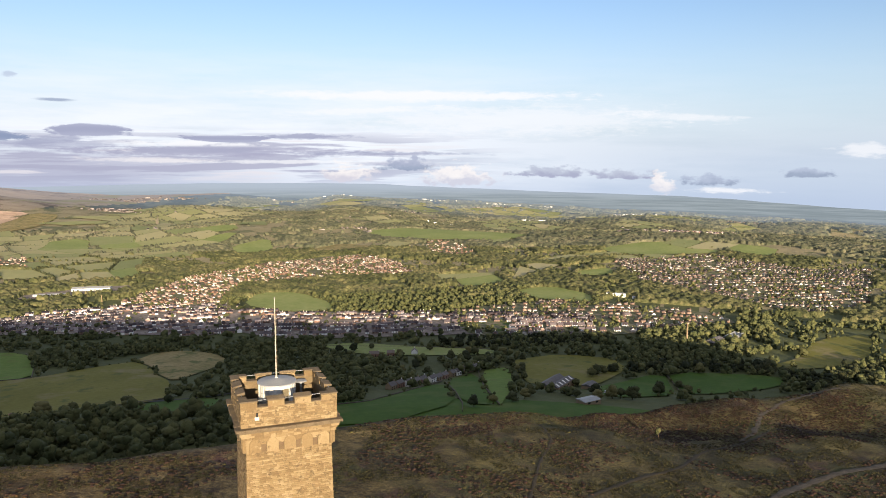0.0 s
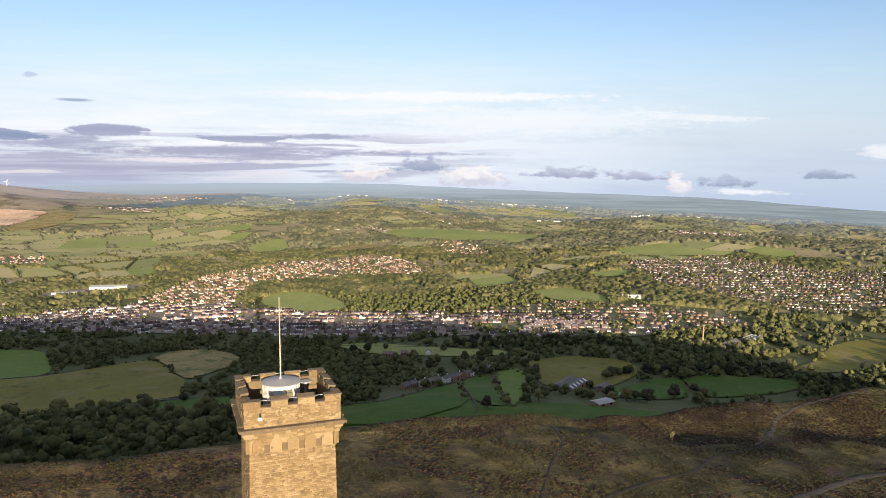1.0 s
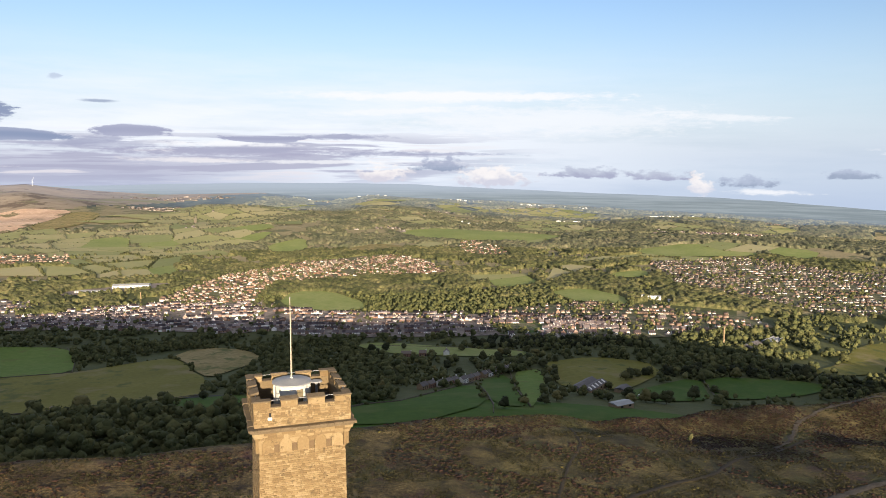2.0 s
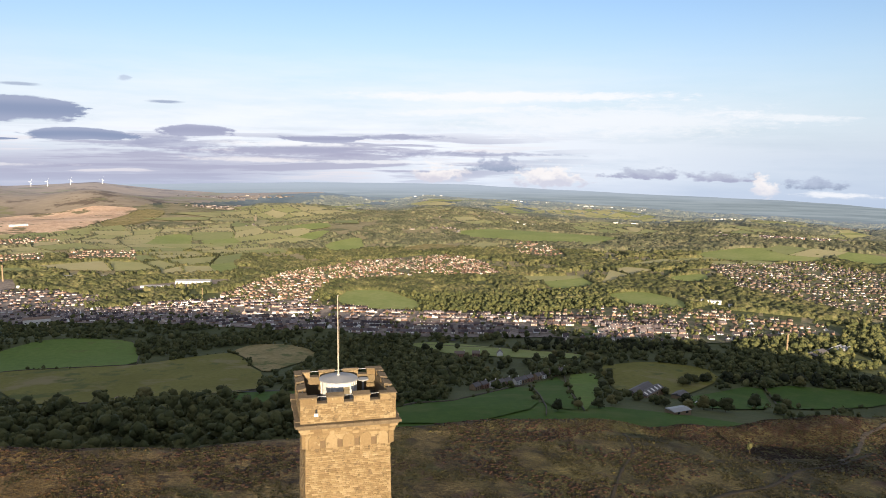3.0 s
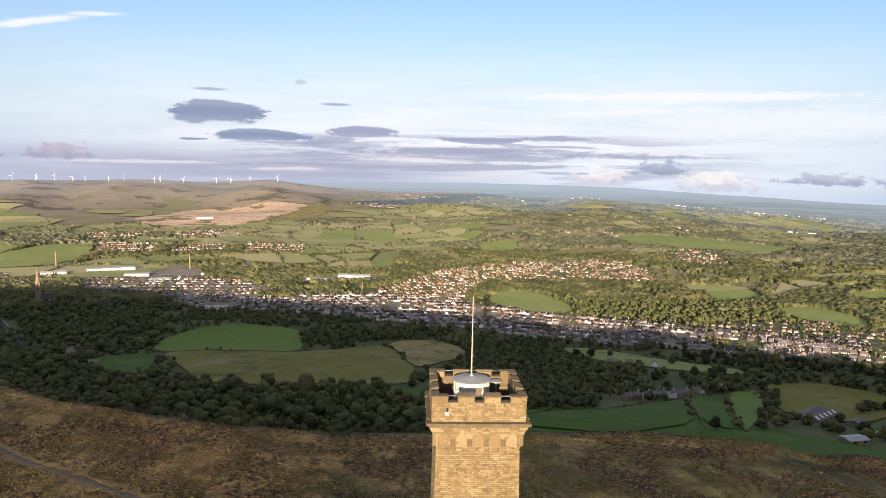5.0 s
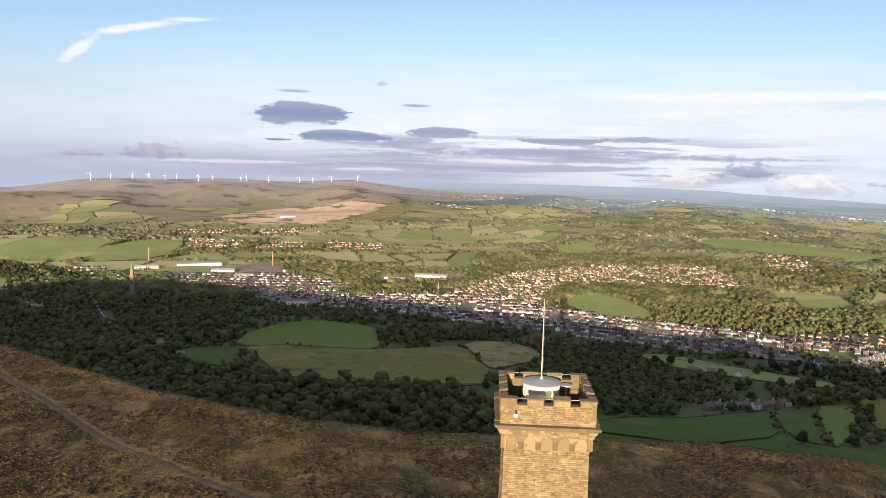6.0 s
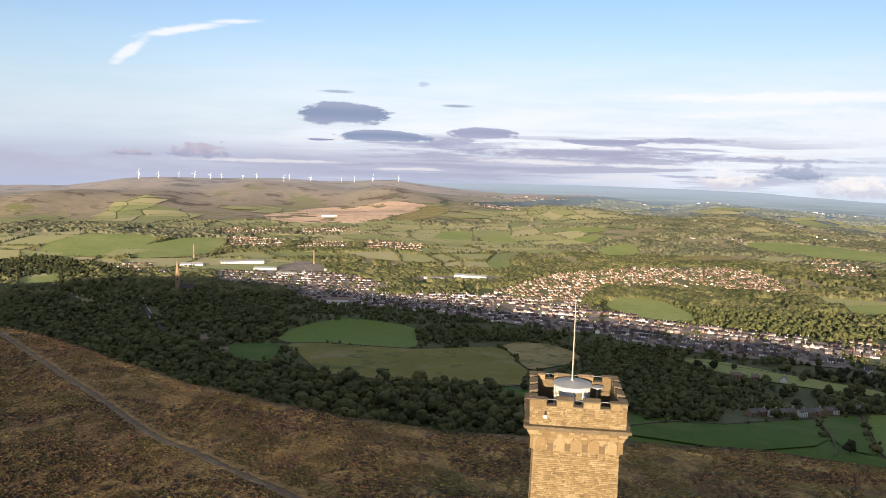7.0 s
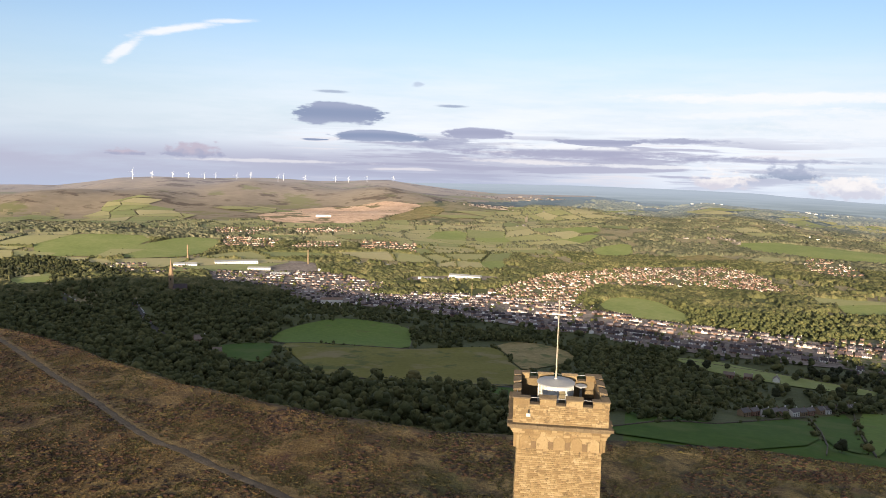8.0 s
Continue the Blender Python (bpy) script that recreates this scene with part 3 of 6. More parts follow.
def build_ground():
    azs = np.concatenate([np.arange(-180, -60, 4.0), np.arange(-60, 50, 0.28), np.arange(50, 180, 4.0)])
    rs = np.concatenate([[0.002, 4], np.geomspace(12, 95, 22), np.geomspace(97, 420, 150), np.geomspace(428, 4900, 170)])
    a, r = np.meshgrid(np.radians(azs), rs)
    x, y = CX - np.sin(a) * r, CY + np.cos(a) * r
    z = land(x, y)
    w = len(azs)
    i, j = np.meshgrid(np.arange(len(rs) - 1), np.arange(w), indexing="ij")
    k = (j + 1) % w
    p00, p01, p10, p11 = i * w + j, i * w + k, (i + 1) * w + j, (i + 1) * w + k
    tris = np.concatenate([np.stack([p00, p01, p11], -1).reshape(-1, 3), np.stack([p00, p11, p10], -1).reshape(-1, 3)])
    rm = r[i, j].ravel()
    deg = np.degrees(a[i, j]).ravel()
    rc = np.interp(deg, CREST_AZ, CREST_R)
    ragged = 160 * np.sin(deg * 1.7) + 90 * np.sin(deg * 4.3 + 1)
    hill = (rm > 2850 + 300 * np.sin(deg / 5) + ragged) & (deg > 2 + (4000 - rm) / 110)
    meadow = (rm < 560) & (deg < -9) & (deg > -46)
    index = np.where(rm < rc + 32, 0, np.where(hill, 3, np.where(rm > 3620 + ragged, 2, np.where(rm > 1500 + 150 * np.sin(deg / 3) + ragged, 4, np.where(meadow, 5, 1)))))
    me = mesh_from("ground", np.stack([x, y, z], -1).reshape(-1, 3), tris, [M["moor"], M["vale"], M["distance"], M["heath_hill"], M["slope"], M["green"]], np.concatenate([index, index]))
    me.polygons.foreach_set("use_smooth", np.ones(len(me.polygons), bool))
    tagged(new("ground", me), "heather moor on a hilltop falling to a wide green valley", "ground", kind="structure")


build_ground()
FIELDS = []


def field(colour, *ring, label="green pasture in the valley below the hill", name="field"):
    """A field laid over the ground, cut small enough to follow it."""
    ring = rounded(list(ring))
    bm = bmesh.new()
    bm.faces.new([bm.verts.new((x, y, 0)) for x, y in ring])
    lo, hi = np.min(ring, 0), np.max(ring, 0)
    step = 14 if max(hi[1], -hi[0]) < 1100 else 32
    for axis in (0, 1):
        for v in np.arange(lo[axis] + step, hi[axis], step):
            at, no = [0, 0, 0], [0, 0, 0]
            at[axis], no[axis] = v, 1
            bmesh.ops.bisect_plane(bm, geom=bm.verts[:] + bm.edges[:] + bm.faces[:], plane_co=at, plane_no=no)
    bmesh.ops.triangulate(bm, faces=bm.faces[:])
    co = np.array([v.co[:] for v in bm.verts])
    far = np.hypot(co[:, 0], co[:, 1])
    for v, z in zip(bm.verts, land(co[:, 0], co[:, 1]) + 0.5 + far / 1400):
        v.co.z = z
    for f in bm.faces:
        f.smooth = True
        if f.normal.z < 0:
            f.normal_flip()
    tagged(new(name, mesh_of(name, bm, M[colour])), label, name, kind="structure")
    if name == "field":
        FIELDS.append(ring)


BRIGHT = "bright green pasture on a low hill"
ROUGH = "rough olive grazing field with worn patches"
field("bright", (-306, 800), (-314, 860), (-297, 896), (-262, 926), (-228, 932), (-156, 930), (-138, 860), (-131, 786), (-182, 784), (-247, 789), (-283, 778), label=BRIGHT)
field("olive", (-286, 772), (-247, 784), (-182, 779), (-128, 781), (-76, 824), (-34, 850), (-18, 800), (-12, 750), (2, 700), (-4, 606), (-23, 590), (-67, 585), (-114, 593), (-159, 598), (-200, 620), (-232, 680), label=ROUGH)
field("tan", (-34, 856), (-12, 905), (20, 910), (48, 885), (66, 837), (58, 786), (28, 740), (4, 704), (-9, 752), (-15, 802), label="tan hillock of dry grass beside a wood")
field("green", (-356, 750), (-317, 776), (-288, 768), (-270, 700), (-262, 655), (-320, 680))
field("pale", (-972, 1236), (-921, 1282), (-861, 1201), (-914, 1157))
field("green", (-28, 588), (38, 579), (34, 516), (-22, 531))
field("green", (45, 420), (110, 470), (141, 475), (239, 572), (200, 440), (130, 395), label="dark green meadow below the moor's edge")
field("green", (243, 576), (294, 616), (222, 424), (204, 438), label="dark green meadow below the moor's edge")
field("bright", (297, 618), (336, 627), (294, 532), (233, 433), (226, 424), label="mown green meadow strip")
field("olive", (353, 661), (425, 675), (470, 634), (451, 578), (360, 508), (306, 520), (332, 601), label=ROUGH)
field("green", (358, 502), (480, 558), (417, 457), (355, 446), (334, 466), label="green meadow with mowing stripes")
field("green", (484, 557), (606, 517), (557, 477), (437, 461), (434, 473), label="green meadow with mowing stripes")
field("olive", (626, 561), (713, 600), (845, 691), (972, 704), (817, 582), (668, 541), label="sunlit yellow-green pasture")
field("pale", (188, 875), (231, 877), (289, 810), (375, 730), (348, 704), (272, 740), (205, 801))
field("pale", (126, 1206), (166, 1308), (237, 1296), (275, 1173), (253, 1113), (182, 1126), label="sunlit bright green field above the town")
field("pale", (592, 1404), (688, 1418), (678, 1314), (567, 1288))
field("pale", (639, 1212), (728, 1226), (751, 1100), (694, 1029), (642, 1096), label="pale green playing field")
field("green", (404, 940), (472, 931), (477, 889), (445, 858), (397, 885))
field("pale", (863, 1352), (961, 1362), (918, 1278), (850, 1298))
field("pale", (1139, 1688), (1360, 1721), (1437, 1558), (1385, 1473), (1123, 1543))
field("pale", (1509, 1630), (1595, 1485), (1487, 1397), (1430, 1459))
field("pale", (642, 2366), (870, 2488), (1177, 2143), (1035, 2006), (720, 2148))
field("pale", (-357, 2323), (-194, 2457), (-166, 2004), (-286, 2101))
field("pale", (-163, 2269), (-86, 2397), (-14, 2237), (-119, 2071))
field("pale", (111, 2466), (252, 2579), (256, 2429), (124, 2357))
field("pale", (194, 2127), (330, 2276), (304, 2026), (208, 2011))
field("pale", (-107, 1744), (-51, 1816), (-40, 1642), (-92, 1602))
field("pale", (-1209, 1640), (-1197, 1788), (-985, 1845), (-943, 1519), (-1098, 1482))
field("pale", (-973, 1643), (-936, 1885), (-829, 1904), (-761, 1587), (-892, 1488))
field("pale", (86, 2254), (253, 2395), (185, 2213), (98, 2148))
field("tan", (406, 2017), (522, 2094), (592, 1974), (421, 1929), label="bare tan hilltop above the estate")
field("tan", (-440, 3180), (-330, 3100), (-360, 2760), (-470, 2560), (-510, 2650), (-475, 2970), label="rough tan grassland beside the quarry")
field("quarry", (-1020, 2670), (-1010, 3080), (-855, 3230), (-615, 3280), (-443, 3200), (-477, 2974), (-516, 2648), (-566, 2439), (-646, 2369), (-804, 2400), (-918, 2440), label="sandy quarry scar on the far hillside")


CELLS = []


def far_fields():
    """The pastures of the far slopes, side by side between their hedges."""
    rng = np.random.default_rng(5)
    n = 46
    turn, gap = 0.3, 105.0
    gu, gv = np.meshgrid(np.arange(-n, n + 1) * gap, np.arange(0, n + 1) * gap * 0.9 + 1150)
    gu, gv = gu + rng.normal(0, 0.22, gu.shape) * gap, gv + rng.normal(0, 0.22, gu.shape) * gap
    for g in np.ndindex(gu.shape):
        w = noise.noise_vector((gu[g] / 520, gv[g] / 520, 2.0)) * 150 + noise.noise_vector((gu[g] / 190, gv[g] / 190, 6.0)) * 45
        gu[g], gv[g] = gu[g] + w.x, gv[g] + w.y
    gx, gy = gu * math.cos(turn) - gv * math.sin(turn) + 350, gu * math.sin(turn) + gv * math.cos(turn)
    vs, ts, count = [], [], 0
    for i in range(gx.shape[0] - 1):
        for j in range(gx.shape[1] - 1):
            ring = [(gx[a, b], gy[a, b]) for a, b in ((i, j), (i, j + 1), (i + 1, j + 1), (i + 1, j))]
            cx, cy = np.mean(ring, 0)
            r, az = math.hypot(cx - CX, cy - CY), math.degrees(math.atan2(-(cx - CX), cy - CY))
            if not (-54 < az < 40 and 1330 < r < (3050 + 250 * math.sin(az * 0.7) + (120 if az > 15 else 0) if az > 2 else 3450 if az > -7 else 4200)) or any(inside(np.array([cx]), np.array([cy]), f)[0] for f in FIELDS + TOWNS):
                continue
            woods = noise.noise((cx / 420, cy / 420, 4.0)) + 0.25 * noise.noise((cx / 90, cy / 90, 1.0))
            if woods > ((-0.06 if r < 2000 else 0.16) if az > -4 else (-0.30 if r < 2700 else -0.16)):
                continue
            q = [(x + (cx - x) * 0.05, y + (cy - y) * 0.05) for x, y in ring]
            u, v = np.meshgrid(np.linspace(0, 1, 6), np.linspace(0, 1, 6))
            p = [(1 - u) * (1 - v) * q[0][k] + u * (1 - v) * q[1][k] + u * v * q[2][k] + (1 - u) * v * q[3][k] for k in (0, 1)]
            vs.append(np.stack([p[0], p[1], land(p[0], p[1]) + 1.0 + r / 1500], -1).reshape(-1, 3))
            a, b = np.meshgrid(np.arange(5), np.arange(5))
            o = (b * 6 + a).ravel() + count
            ts.append(np.concatenate([np.stack([o, o + 1, o + 7], -1), np.stack([o, o + 7, o + 6], -1)]))
            count += 36
            CELLS.append(q)
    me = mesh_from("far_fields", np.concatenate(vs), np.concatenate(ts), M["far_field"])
    tagged(new("far_fields", me), "patchwork of small pastures on the far slopes", "fields", kind="stuff")


# ---- towns: outlines in plan ----
TOWNS = [
    [(-367, 1256), (-86, 1285), (122, 1200), (99, 975), (-150, 1090), (-331, 1156)],
    [(117, 1152), (378, 1048), (626, 906), (567, 814), (323, 888), (98, 969)],
    [(-67, 1313), (65, 1575), (266, 1792), (505, 1851), (545, 1654), (526, 1480), (332, 1462), (143, 1402), (87, 1232), (-26, 1230)],
    [(-790, 1770), (-649, 1800), (-700, 1990), (-845, 1955)],
    [(-645, 1383), (-399, 1479), (-249, 1359), (-331, 1116), (-453, 1256), (-589, 1282)],
    [(-630, 1800), (-480, 1835), (-520, 2010), (-610, 1950)],
    [(-888, 1404), (-727, 1448), (-660, 1331), (-805, 1286)],
    [(1049, 1481), (1341, 1468), (1407, 1212), (1543, 1159), (1163, 856), (1007, 848), (963, 1005), (917, 1190)],
    [(442, 1057), (669, 1090), (856, 886), (811, 799), (566, 773), (384, 829)],
    [(774, 2061), (817, 2116), (845, 1908), (785, 1701), (700, 1716), (690, 1841)],
    [(-890, 1975), (-730, 2115), (-780, 2285), (-955, 2145)],
    [(1732, 2208), (2258, 2341), (1776, 1806), (1490, 1840)],
    [(-697, 2075), (-530, 2220), (-580, 2325), (-725, 2240)],
    [(-435, 1835), (-270, 1815), (-306, 2020), (-456, 2005)],
]
far_fields()
for n in (0, 1, 4):
    field("yard", *TOWNS[n], label="grey-brown yards and streets between terraces", name="pavement")
WORKS = [[(-730, 1465), (-650, 1590), (-480, 1600), (-430, 1450), (-560, 1365), (-690, 1395)], [(-245, 1425), (-235, 1480), (-60, 1512), (-45, 1450)], [(-445, 1590), (-430, 1620), (-290, 1610), (-285, 1580)]]
for ring in WORKS:
    field("yard", *ring, label="grey works yards with pale sheds", name="pavement")
for n in (2, 7, 8, 3, 9, 5, 10, 12, 13):
    field("garden", *TOWNS[n], label="gardens and drives between houses", name="lawn")

# ---- the stone tower ----
TOP, PARAPET, WALL = 39.22, 3.33, 0.50
CORNICE_Z, CORNICE, SHAFT_Z, SHAFT, FOOT = 37.25, 3.68, 35.25, 2.97, 3.70


def build_tower():
    foot = float(land(0, 0)) - 0.6
    tower = thing("stone_tower", "tall square sandstone tower with battlements on the moor's top", "tower")
    # core of the shaft, slightly wider at its foot
    bm = bmesh.new()
    lo = [bm.verts.new((sx * (FOOT - 0.03), sy * (FOOT - 0.03), foot)) for sx, sy in ((-1, -1), (1, -1), (1, 1), (-1, 1))]
    mid = [bm.verts.new((sx * (SHAFT - 0.03), sy * (SHAFT - 0.03), SHAFT_Z)) for sx, sy in ((-1, -1), (1, -1), (1, 1), (-1, 1))]
    for n in range(4):
        bm.faces.new((lo[n], lo[(n + 1) % 4], mid[(n + 1) % 4], mid[n]))
    bm.faces.new(mid), bm.faces.new(lo[::-1])
    part("shaft", bm, M["mortar"], tower)
    # flaring band that carries the cornice, with an arched recess between each pair of brackets
    bm = bmesh.new()
    add_box(bm, -SHAFT + 0.03, SHAFT - 0.03, -SHAFT + 0.03, SHAFT - 0.03, SHAFT_Z, CORNICE_Z - 0.02)
    part("neck", bm, M["shaded_stone"], tower, "stone behind the corbels with shade put into its colour")
    steps = ((36.42, 36.62, 3.24), (36.62, 36.80, 3.34), (36.80, 36.98, 3.44))
    rng = np.random.default_rng(7)
    for z0, z1, half in steps:
        part("string_bed", add_box(bmesh.new(), -half + 0.06, half - 0.06, -half + 0.06, half - 0.06, z0, z1), M["mortar"], tower)
        for side in range(4):
            x = -half
            while x < half - 0.05:
                w = min(rng.uniform(0.35, 0.85), half - x)
                bm = add_box(bmesh.new(), x + 0.006, x + w - 0.006, -half + rng.uniform(-0.02, 0.025), -half + 0.3, z0 + 0.006, z1 - 0.006, 0.015)
                part("string_stone", bm, M["ashlar"], tower).matrix_basis = pose(0, 0, 0, 0, 0, 90 * side)
                x += w
    part("string_course", add_box(bmesh.new(), -3.5, 3.5, -3.5, 3.5, 36.98, 37.12, 0.03), M["coping"], tower)
    part("cornice_bed", add_box(bmesh.new(), -CORNICE + 0.1, CORNICE - 0.1, -CORNICE + 0.1, CORNICE - 0.1, 37.12, 37.30), M["mortar"], tower)
    rng = np.random.default_rng(8)
    for side in range(4):
        x = -CORNICE
        while x < CORNICE - 0.05:
            w = min(rng.uniform(0.45, 0.95), CORNICE - x)
            bm = add_box(bmesh.new(), x + 0.008, x + w - 0.008, -CORNICE + rng.uniform(-0.03, 0.06), -CORNICE + 0.5, 37.125, 37.34 - rng.uniform(0, 0.05), 0.03)
            part("cornice_stone", bm, M["coping"], tower).matrix_basis = pose(0, 0, 0, 0, 0, 90 * side)
            x += w
    count = 5
    pitch = 2 * SHAFT / count
    panel = bmesh.new()
    half = pitch * 0.345
    ring = [(-half, 35.44), (half, 35.44), (half, 36.02)] + [(half * math.cos(a), 36.02 + 0.40 * math.sin(a)) for a in np.linspace(0, math.pi, 10)[1:-1]] + [(-half, 36.02)]
    near = [panel.verts.new((x, -0.20, z)) for x, z in ring]
    back = [panel.verts.new((x, 0.0, z)) for x, z in ring]
    panel.faces.new(near), panel.faces.new(back[::-1])
    for q in range(len(ring)):
        panel.faces.new((near[q], back[q], back[(q + 1) % len(ring)], near[(q + 1) % len(ring)]))
    bmesh.ops.recalc_face_normals(panel, faces=panel.faces[:])
    bmesh.ops.bevel(panel, geom=[e for e in panel.edges if all(v.co.y < -0.1 for v in e.verts)], offset=0.025, segments=1, affect="EDGES")
    shared = mesh_of("arched_corbel", panel, M["ashlar"])
    corner = mesh_of("corner_corbel", add_box(bmesh.new(), 0, 0.2, -0.28, 0.0, 35.44, 36.42, 0.02), M["ashlar"])
    for side in range(4):
        turn = pose(0, 0, 0, 0, 0, 90 * side)
        for n in range(count):
            ob = new("arched_corbel", shared)
            ob.parent, ob.matrix_basis = tower, turn @ pose(-SHAFT + pitch * (n + 0.5), -SHAFT + 0.03, 0)
        for n in range(count + 1):
            x0, x1 = max(-SHAFT - 0.02, -SHAFT + pitch * (n - 0.5)), min(SHAFT + 0.02, -SHAFT + pitch * (n + 0.5))
            bm = add_box(bmesh.new(), x0 + 0.005, x1 - 0.005, -SHAFT - 0.12, -SHAFT + 0.1, 36.0, 36.415, 0.012)
            part("spandrel", bm, M["ashlar"], tower).matrix_basis = turn
        for x in (-SHAFT - 0.03, SHAFT - 0.17):
            ob = new("corner_corbel", corner)
            ob.parent, ob.matrix_basis = tower, turn @ pose(x, -SHAFT + 0.03, 0)
    # parapet walls, with the roof deck between them
    inner = PARAPET - WALL
    for side in range(4):
        bm = bmesh.new()
        w = PARAPET - 0.03 if side % 2 == 0 else inner
        add_box(bm, -w, w, -PARAPET + 0.03, -inner, 37.34, TOP - 0.52)
        ob = part("parapet_wall", bm, M["mortar"], tower)
        ob.matrix_basis = pose(0, 0, 0, 0, 0, 90 * side)
    part("roof_deck", add_box(bmesh.new(), -inner, inner, -inner, inner, 37.34, 37.42), M["asphalt_roof"], tower, "dark asphalt roof deck")
    # merlons with sloping weathered copings
    width, gap = 1.15, (2 * PARAPET - 4 * 1.15) / 3
    merlon = bmesh.new()
    add_box(merlon, -width / 2, width / 2, 0.0, WALL, TOP - 0.52, TOP - 0.10, 0.02)
    cap = bmesh.new()
    add_box(cap, -width / 2 - 0.05, width / 2 + 0.05, -0.06, WALL + 0.05, TOP - 0.10, TOP, 0.03)
    for v in cap.verts:
        if v.co.z > TOP - 0.05:
            v.co.z += 0.10 * (v.co.y / WALL)
    merlon_me, cap_me = mesh_of("merlon", merlon, M["ashlar"]), mesh_of("coping", cap, M["coping"])
    corner = bmesh.new()
    add_box(corner, 0, width, 0, WALL, TOP - 0.52, TOP - 0.10, 0.02)
    add_box(corner, 0, WALL, WALL, width, TOP - 0.52, TOP - 0.10, 0.02)
    ccap = bmesh.new()
    add_box(ccap, -0.06, width + 0.05, -0.06, WALL + 0.05, TOP - 0.10, TOP, 0.03)
    add_box(ccap, -0.06, WALL + 0.05, WALL + 0.05, width + 0.05, TOP - 0.10, TOP, 0.03)
    corner_me, ccap_me = mesh_of("corner_merlon", corner, M["ashlar"]), mesh_of("corner_coping", ccap, M["coping"])
    sill = mesh_of("sill", add_box(bmesh.new(), -gap / 2, gap / 2, -0.04, WALL + 0.02, TOP - 0.52, TOP - 0.44, 0.015), M["coping"])
    rail = mesh_of("rail", add_box(bmesh.new(), -gap / 2, gap / 2, WALL * 0.5, WALL * 0.5 + 0.035, TOP - 0.09, TOP - 0.055), M["lead"])
    for side in range(4):
        turn = pose(0, 0, 0, 0, 0, 90 * side)
        for mesh, name in ((corner_me, "corner_merlon"), (ccap_me, "corner_coping")):
            ob = new(name, mesh)
            ob.parent, ob.matrix_basis = tower, turn @ pose(-PARAPET, -PARAPET, 0)
        for sx in (-1, 1):
            for mesh, name in ((merlon_me, "merlon"), (cap_me, "coping")):
                ob = new(name, mesh)
                ob.parent, ob.matrix_basis = tower, turn @ pose(sx * (gap / 2 + width / 2), -PARAPET, 0)
        for n in (-1, 0, 1):
            for mesh, name in ((sill, "sill"), (rail, "rail")):
                ob = new(name, mesh)
                ob.parent, ob.matrix_basis = tower, turn @ pose(n * (gap + width), -PARAPET, 0)
    return tower


def block_rows(half0, half1, z0, z1, rng, course=0.135):
    """Places of the blocks in one face: left, right, bottom, top and how far they stand out."""
    rows = []
    z = z0
    while z < z1 - 0.08:
        low = 2.2 if z < 30 else 1.0
        h = min(course * low * rng.uniform(0.82, 1.2), z1 - z)
        half = half0 + (half1 - half0) * (z - z0) / (z1 - z0)
        x = -half
        while x < half - 0.02:
            w = rng.uniform(0.16, 0.48) * low
            if half - x - w < 0.2:
                w = half - x
            rows.append((x, x + w, z, z + h, rng.uniform(0.02, 0.055), half))
            x += w
        z += h
    return rows


def lay_blocks(tower):
    rng = np.random.default_rng(12)
    unit = mesh_of("stone_block", add_box(bmesh.new(), -0.5, 0.5, -0.5, 0.5, -0.5, 0.5, 0.045), M["ashlar"])
    v, t, k = arrays(add_box(bmesh.new(), -0.5, 0.5, -0.5, 0.5, -0.5, 0.5, 0.045))
    plain, plain_tris, _ = arrays(add_box(bmesh.new(), -0.5, 0.5, -0.5, 0.5, -0.5, 0.5))
    vs, ts, count, single = [], [], 0, 0
    foot = float(land(0, 0)) - 0.6

    def faces(side):
        for b in block_rows(PARAPET - 0.02, PARAPET - 0.02, 37.36, TOP - 0.53, rng):
            yield b, -b[5]
        taper = (FOOT - SHAFT) / (SHAFT_Z - foot)
        for b in block_rows(FOOT - 0.02, SHAFT, foot, 35.44, rng):
            yield b, -(SHAFT + taper * (SHAFT_Z - min(b[2], SHAFT_Z)))

    for side in range(4):
        turn = np.array(pose(0, 0, 0, 0, 0, 90 * side).to_3x3())
        for (x0, x1, z0, z1, out, half), y in faces(side):
            size = np.array([x1 - x0 - 0.016, 0.16, z1 - z0 - 0.014])
            mid = np.array([(x0 + x1) / 2, y + 0.11 - out, (z0 + z1) / 2])
            if side == 0 and (z0 > 37 or 34.0 < z0 < 35.4) and single < 300:
                ob = new("stone_block", unit)
                ob.parent, ob.matrix_basis = tower, Matrix.LocRotScale(mid, None, size)
                single += 1
                continue
            bv, bt = (v, t) if side != 2 and z0 > 30 else (plain, plain_tris)
            vs.append((bv * size + mid) @ turn.T)
            ts.append(bt + count)
            count += len(bv)
    ob = new("stonework", mesh_from("stonework", np.concatenate(vs), np.concatenate(ts), M["ashlar_rest"]))
    ob.parent = tower
    tagged(ob, kind="stuff")


tower = build_tower()


